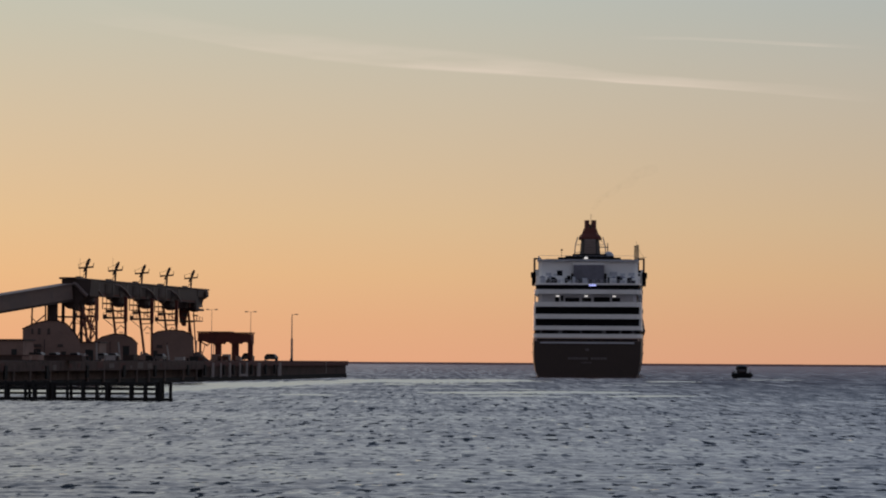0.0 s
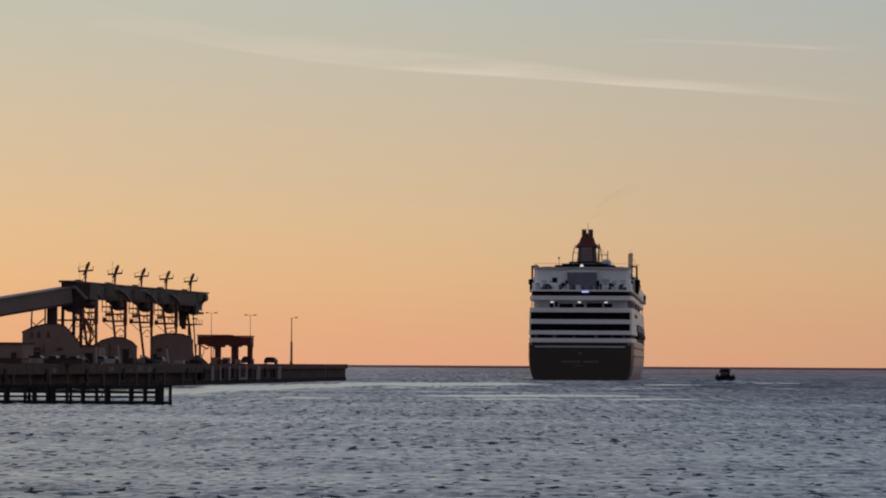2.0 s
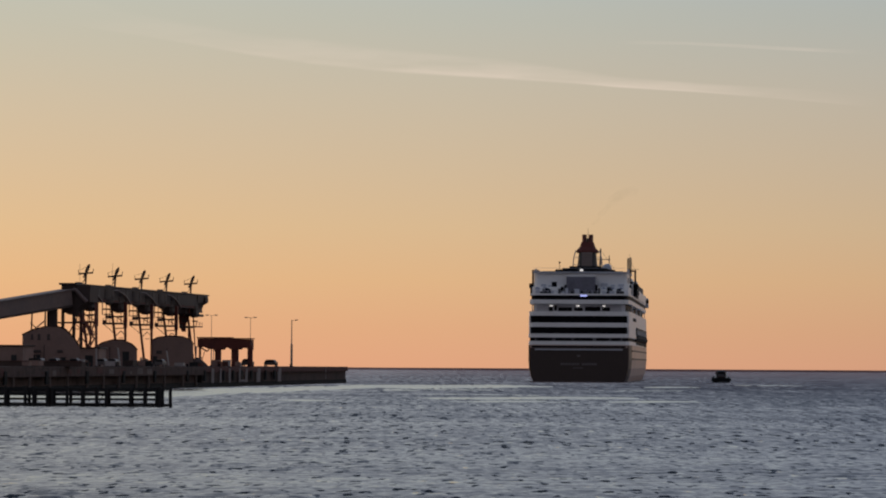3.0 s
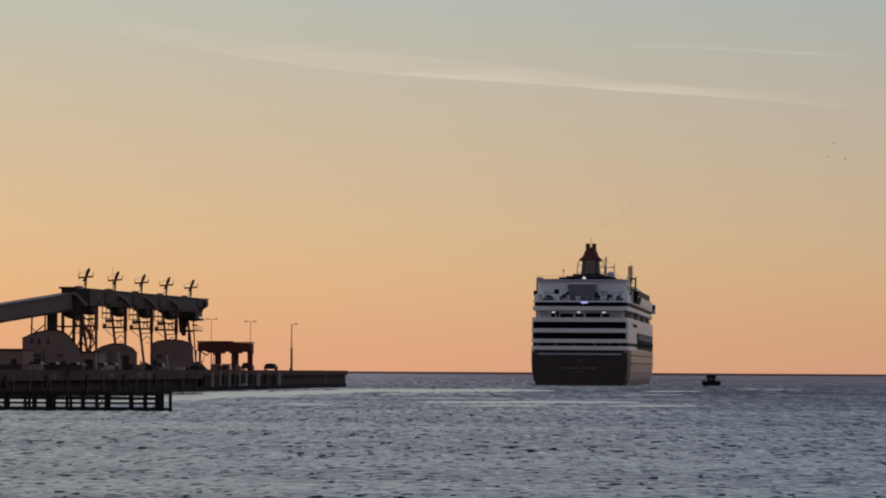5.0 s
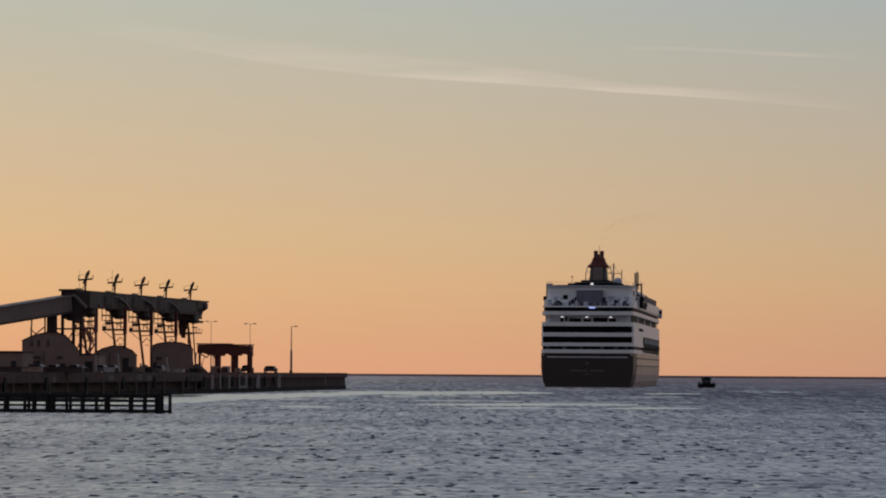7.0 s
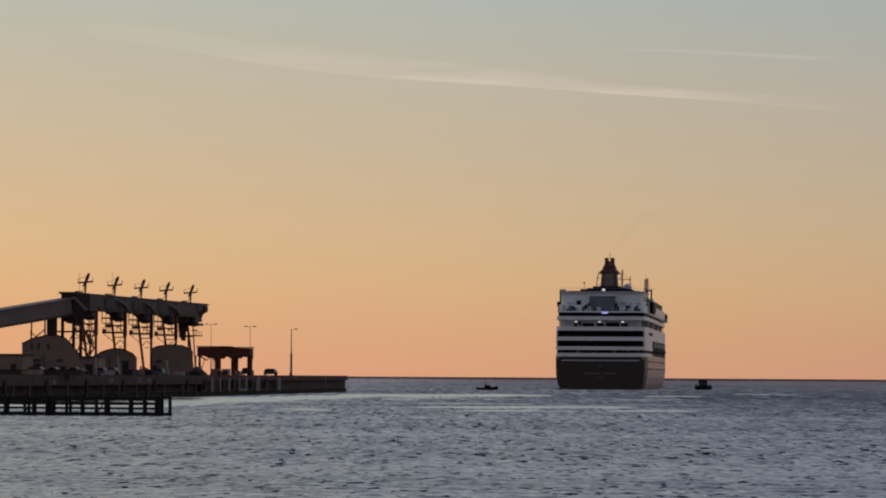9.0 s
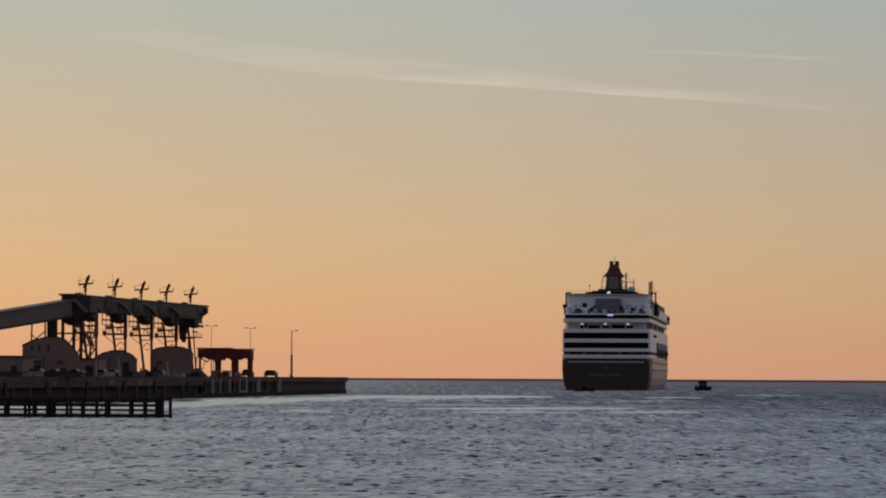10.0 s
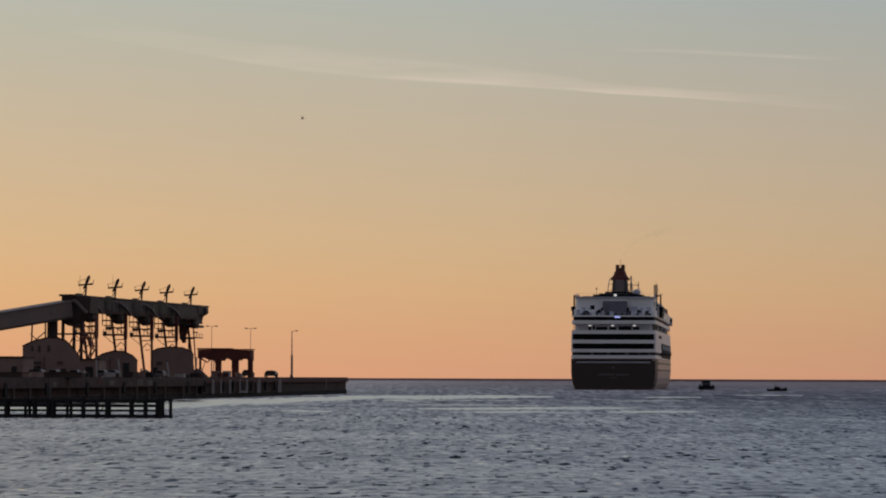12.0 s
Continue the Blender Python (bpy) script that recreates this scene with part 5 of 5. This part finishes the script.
def make_smoke():
    rnd = random.Random(21)
    puffs = []
    for k in range(6):
        f = k / 5
        bm = bmesh.new()
        bmesh.ops.create_icosphere(bm, subdivisions=2, radius=1.0)
        for v in bm.verts:
            v.co = v.co * (1 + 0.2 * noise.noise(v.co * 1.3 + Vector((k * 3.1, 0, 0))))
        r = 0.6 + 2.0 * f
        bmesh.ops.transform(bm, matrix=pose(0, 0, 0, 0, -50 + 35 * f, 0) @ Matrix.Diagonal((r * 1.5 + 0.5, r, r * 0.75, 1)), verts=bm.verts)
        o = part("puff", bm, SMOKE, smoke)
        o.visible_shadow = False
        for q in o.data.polygons:
            q.use_smooth = True
        base = Vector((0.8 + 14.5 * f ** 1.4 + rnd.uniform(-0.3, 0.3), 61, 49.3 + 13.5 * f ** 0.75 + rnd.uniform(-0.3, 0.3)))
        o.location = base
        puffs.append((o, base, f))
    return puffs


puffs = make_smoke()


# ---- clouds: thin high streaks far off ----
def streak_material(name, color, power, thick):
    m = bpy.data.materials.new(name)
    m.use_nodes = True
    n, l = m.node_tree.nodes, m.node_tree.links
    n.clear()
    out, mix, tr, em = n.new("ShaderNodeOutputMaterial"), n.new("ShaderNodeMixShader"), n.new("ShaderNodeBsdfTransparent"), n.new("ShaderNodeEmission")
    em.inputs["Color"].default_value, em.inputs["Strength"].default_value = (*color, 1), power
    co, sp = n.new("ShaderNodeTexCoord"), n.new("ShaderNodeSeparateXYZ")
    l.new(co.outputs["UV"], sp.inputs[0])

    def calc(op, a, b):
        k = n.new("ShaderNodeMath")
        k.operation = op
        for i, v in enumerate((a, b)):
            if isinstance(v, (int, float)):
                k.inputs[i].default_value = v
            else:
                l.new(v, k.inputs[i])
        return k.outputs[0]

    ends = n.new("ShaderNodeValToRGB")
    ramp(ends, [(0, (0, 0, 0)), (0.2, (0.3, 0.3, 0.3)), (0.34, (0.6, 0.6, 0.6)), (0.45, (0.9, 0.9, 0.9)), (0.6, (0.75, 0.75, 0.75)), (0.72, (0.85, 0.85, 0.85)), (0.85, (0.45, 0.45, 0.45)), (1, (0, 0, 0))])
    l.new(sp.outputs["X"], ends.inputs[0])
    across = n.new("ShaderNodeValToRGB")
    ramp(across, [(0, (0, 0, 0)), (0.14, (0.8, 0.8, 0.8)), (0.3, (0.6, 0.6, 0.6)), (0.72, (0.48, 0.48, 0.48)), (1, (0, 0, 0))])
    l.new(sp.outputs["Y"], across.inputs[0])
    mp = n.new("ShaderNodeMapping")
    mp.inputs["Scale"].default_value = (0.006, 0.006, 0.05)
    mp.inputs["Rotation"].default_value = (0, radians(-14), 0)
    l.new(co.outputs["Object"], mp.inputs["Vector"])
    t = n.new("ShaderNodeTexNoise")
    t.inputs["Scale"].default_value, t.inputs["Detail"].default_value = 1.0, 5
    l.new(mp.outputs[0], t.inputs["Vector"])
    wisp = n.new("ShaderNodeMapRange")
    wisp.inputs["From Min"].default_value, wisp.inputs["From Max"].default_value = 0.3, 0.7
    wisp.inputs["To Min"].default_value = 0.15
    l.new(t.outputs["Fac"], wisp.inputs["Value"])
    f = calc("MULTIPLY", calc("MULTIPLY", ends.outputs[0], across.outputs[0]), calc("MULTIPLY", wisp.outputs[0], thick))
    l.new(f, mix.inputs[0])
    l.new(tr.outputs[0], mix.inputs[1])
    l.new(em.outputs[0], mix.inputs[2])
    l.new(mix.outputs[0], out.inputs[0])
    return m


CIRRUS = streak_material("cirrus", lin(238, 218, 202), 1.0, 0.7)
WISP = streak_material("cirrus_wisp", lin(238, 218, 202), 1.0, 0.6)
CLOUD_D = 4600.0


def cloud(name, pts, label, paint):
    """A drawn-out streak along pts: (x, lower y, upper y) as lines of sight at the start of the clip."""
    bm = bmesh.new()
    uv = bm.loops.layers.uv.new("UVMap")
    k = CLOUD_D / F
    xs = np.linspace(pts[0][0], pts[-1][0], 60)
    lo = np.interp(xs, [p[0] for p in pts], [p[1] for p in pts])
    hi = np.interp(xs, [p[0] for p in pts], [p[2] for p in pts])
    lean = math.tan(radians(LEAN))
    rows = []
    for x, a, b in zip(xs, lo, hi):
        e = 635.2 + (x - 784) * lean
        rows.append((bm.verts.new(((x - 784) * k, CLOUD_D, EYE + (e - a) * k)), bm.verts.new(((x - 784) * k, CLOUD_D + 30, EYE + (e - b) * k))))
    for i in range(59):
        f = bm.faces.new((rows[i][0], rows[i + 1][0], rows[i + 1][1], rows[i][1]))
        for loop, c in zip(f.loops, ((i / 59, 0), ((i + 1) / 59, 0), ((i + 1) / 59, 1), (i / 59, 1))):
            loop[uv].uv = c
    me = bpy.data.meshes.new(name)
    bm.to_mesh(me)
    bm.free()
    me.materials.append(paint)
    ob = new(name, me)
    ob.visible_shadow = False
    return tagged(ob, label, "cloud", "clouds", "structure")


clouds = [cloud("cloud", [(60, 28, -70), (200, 50, 0), (350, 74, 27), (450, 92, 45), (550, 107, 52), (690, 121, 70), (784, 127, 80), (900, 134, 91), (1030, 142, 110), (1100, 148, 122),
                          (1250, 157, 134), (1460, 175, 146), (1590, 187, 158)], "thin peach cirrus streak across the dusk sky", CIRRUS),
          cloud("cloud", [(1090, 69, 57), (1220, 70, 60), (1310, 75, 64), (1400, 80, 69), (1570, 88, 76)], "short thin peach cirrus streak", WISP)]


# ---- all that moves ----
def motions():
    def sight(x, d, z, t, turn=0.0, tip=0.0, bank=0.0):
        return pose(place(x, d), d, z, bank, tip, turn)

    # ship: depth and line of sight of the transom's middle, and its heading
    rows = []
    for t, x, heading in ((0, 1039.5, 3.2), (0.5, 1036, 3.5), (1, 1033, 3.8), (1.5, 1029.5, 4.1), (2, 1027.5, 4.4), (2.5, 1026, 4.7), (3, 1024.8, 4.95), (5, 1026.2, 5.9), (5.5, 1028.2, 6.1), (6, 1030.5, 6.2),
                          (6.5, 1035, 6.2), (7, 1040.5, 6.2), (9, 1063.5, 5.8), (9.5, 1069, 5.7), (10, 1073, 5.6), (10.5, 1076, 5.5), (11, 1079.5, 5.45), (11.5, 1083, 5.4), (12, 1085.5, 5.4)):
        d = 987 + 23.5 * t - 0.076 * t * t
        rows.append((t, sight(x, d, 0, t, -heading)))
    walk(ship, rows)
    walk(smoke, rows)
    for o, base, f in puffs:
        walk(o, [(t, Matrix.Translation(base + Vector((2.5 * f * math.sin(t * 0.9 - 4 * f), 0, 1.6 * f * math.sin(t * 1.3 - 5 * f + 1))))) for t in range(0, 13, 1)])
    rows = []
    for t, x in ((0, 1314.5), (0.5, 1306), (1, 1298), (1.5, 1290), (2, 1285.5), (2.5, 1281.5), (3, 1278), (5, 1260.5), (5.5, 1259), (6, 1256), (6.5, 1253.5), (7, 1252.5), (9, 1246.5), (9.5, 1246),
                 (10, 1245.5), (10.5, 1244.5), (11, 1245.5), (11.5, 1249.5), (12, 1251)):
        rows.append((t, sight(x, 972 + 21 * t, 0, t, -3)))
    walk(tug, rows)
    walk(pilot, [(t, sight(830 + (t - 8.8) * 170.5, 1078 + (t - 8.8) * 24, 0, t, 6)) for t in (0, 2, 4, 6, 7, 8, 8.8, 9.6, 10.4, 11.2, 12)])
    rows = []
    for t, x, y in ((0, 14000, 240), (8, 6500, 240), (11, 2300, 240), (11.3, 1690, 238), (11.4, 1500, 240), (11.5, 1375, 245), (11.6, 1188, 258), (11.7, 994, 241), (11.8, 853, 236), (11.9, 704, 229), (12, 534, 209)):
        d = 460.0
        rows.append((t, sight(x, d, EYE + (level_at(t) + (x - 784) * 0.006 - y) / F * d, t, 172, 0, 0)))
    walk(gull, rows)
    for g, dx, dy in zip(flock, (-2, -12, 18), (1, 26, 29)):
        rows = []
        for t, x, y, d in ((0, 9500, 180, 700), (4, 2900, 220, 700), (4.8, 1760, 240, 700), (5.0, 1478, 252, 700), (5.1, 1355, 301, 750), (5.2, 1183, 300, 900), (5.3, 1040, 300, 1800), (5.6, 700, 300, 3600), (8, -900, 260, 3800), (12, -4000, 200, 3800)):
            k = 1 if t < 5.15 else 0.55
            rows.append((t, sight(x + dx * k, d, EYE + (level_at(t) + (x - 784) * 0.006 - y - dy * k) / F * d, t, 168)))
        walk(g, rows)
    for w, s in wings:
        walk(w, [(t, pose(0, s * 0.03, 0.03, s * a)) for t, a in ((0, 20), (11.2, 20), (11.3, -15), (11.4, 25), (11.5, 40), (11.6, -5), (11.7, 20), (11.8, 5), (11.9, 30), (12, 25))])
    for c, dx, dz in ((clouds[0], -22, 9), (clouds[1], -40, 6)):
        k = CLOUD_D / F
        walk(c, [(t, pose(dx * k * t / 12, 0, dz * k * t / 12)) for t in (0, 6, 12)])
    walk(sea_a, [(t, pose(-0.55 * t, -1.5 * t, 0)) for t in (0, 6, 12)])
    walk(sea_b, [(t, pose(0.8 * t, -0.8 * t, 0)) for t in (0, 6, 12)])


motions()
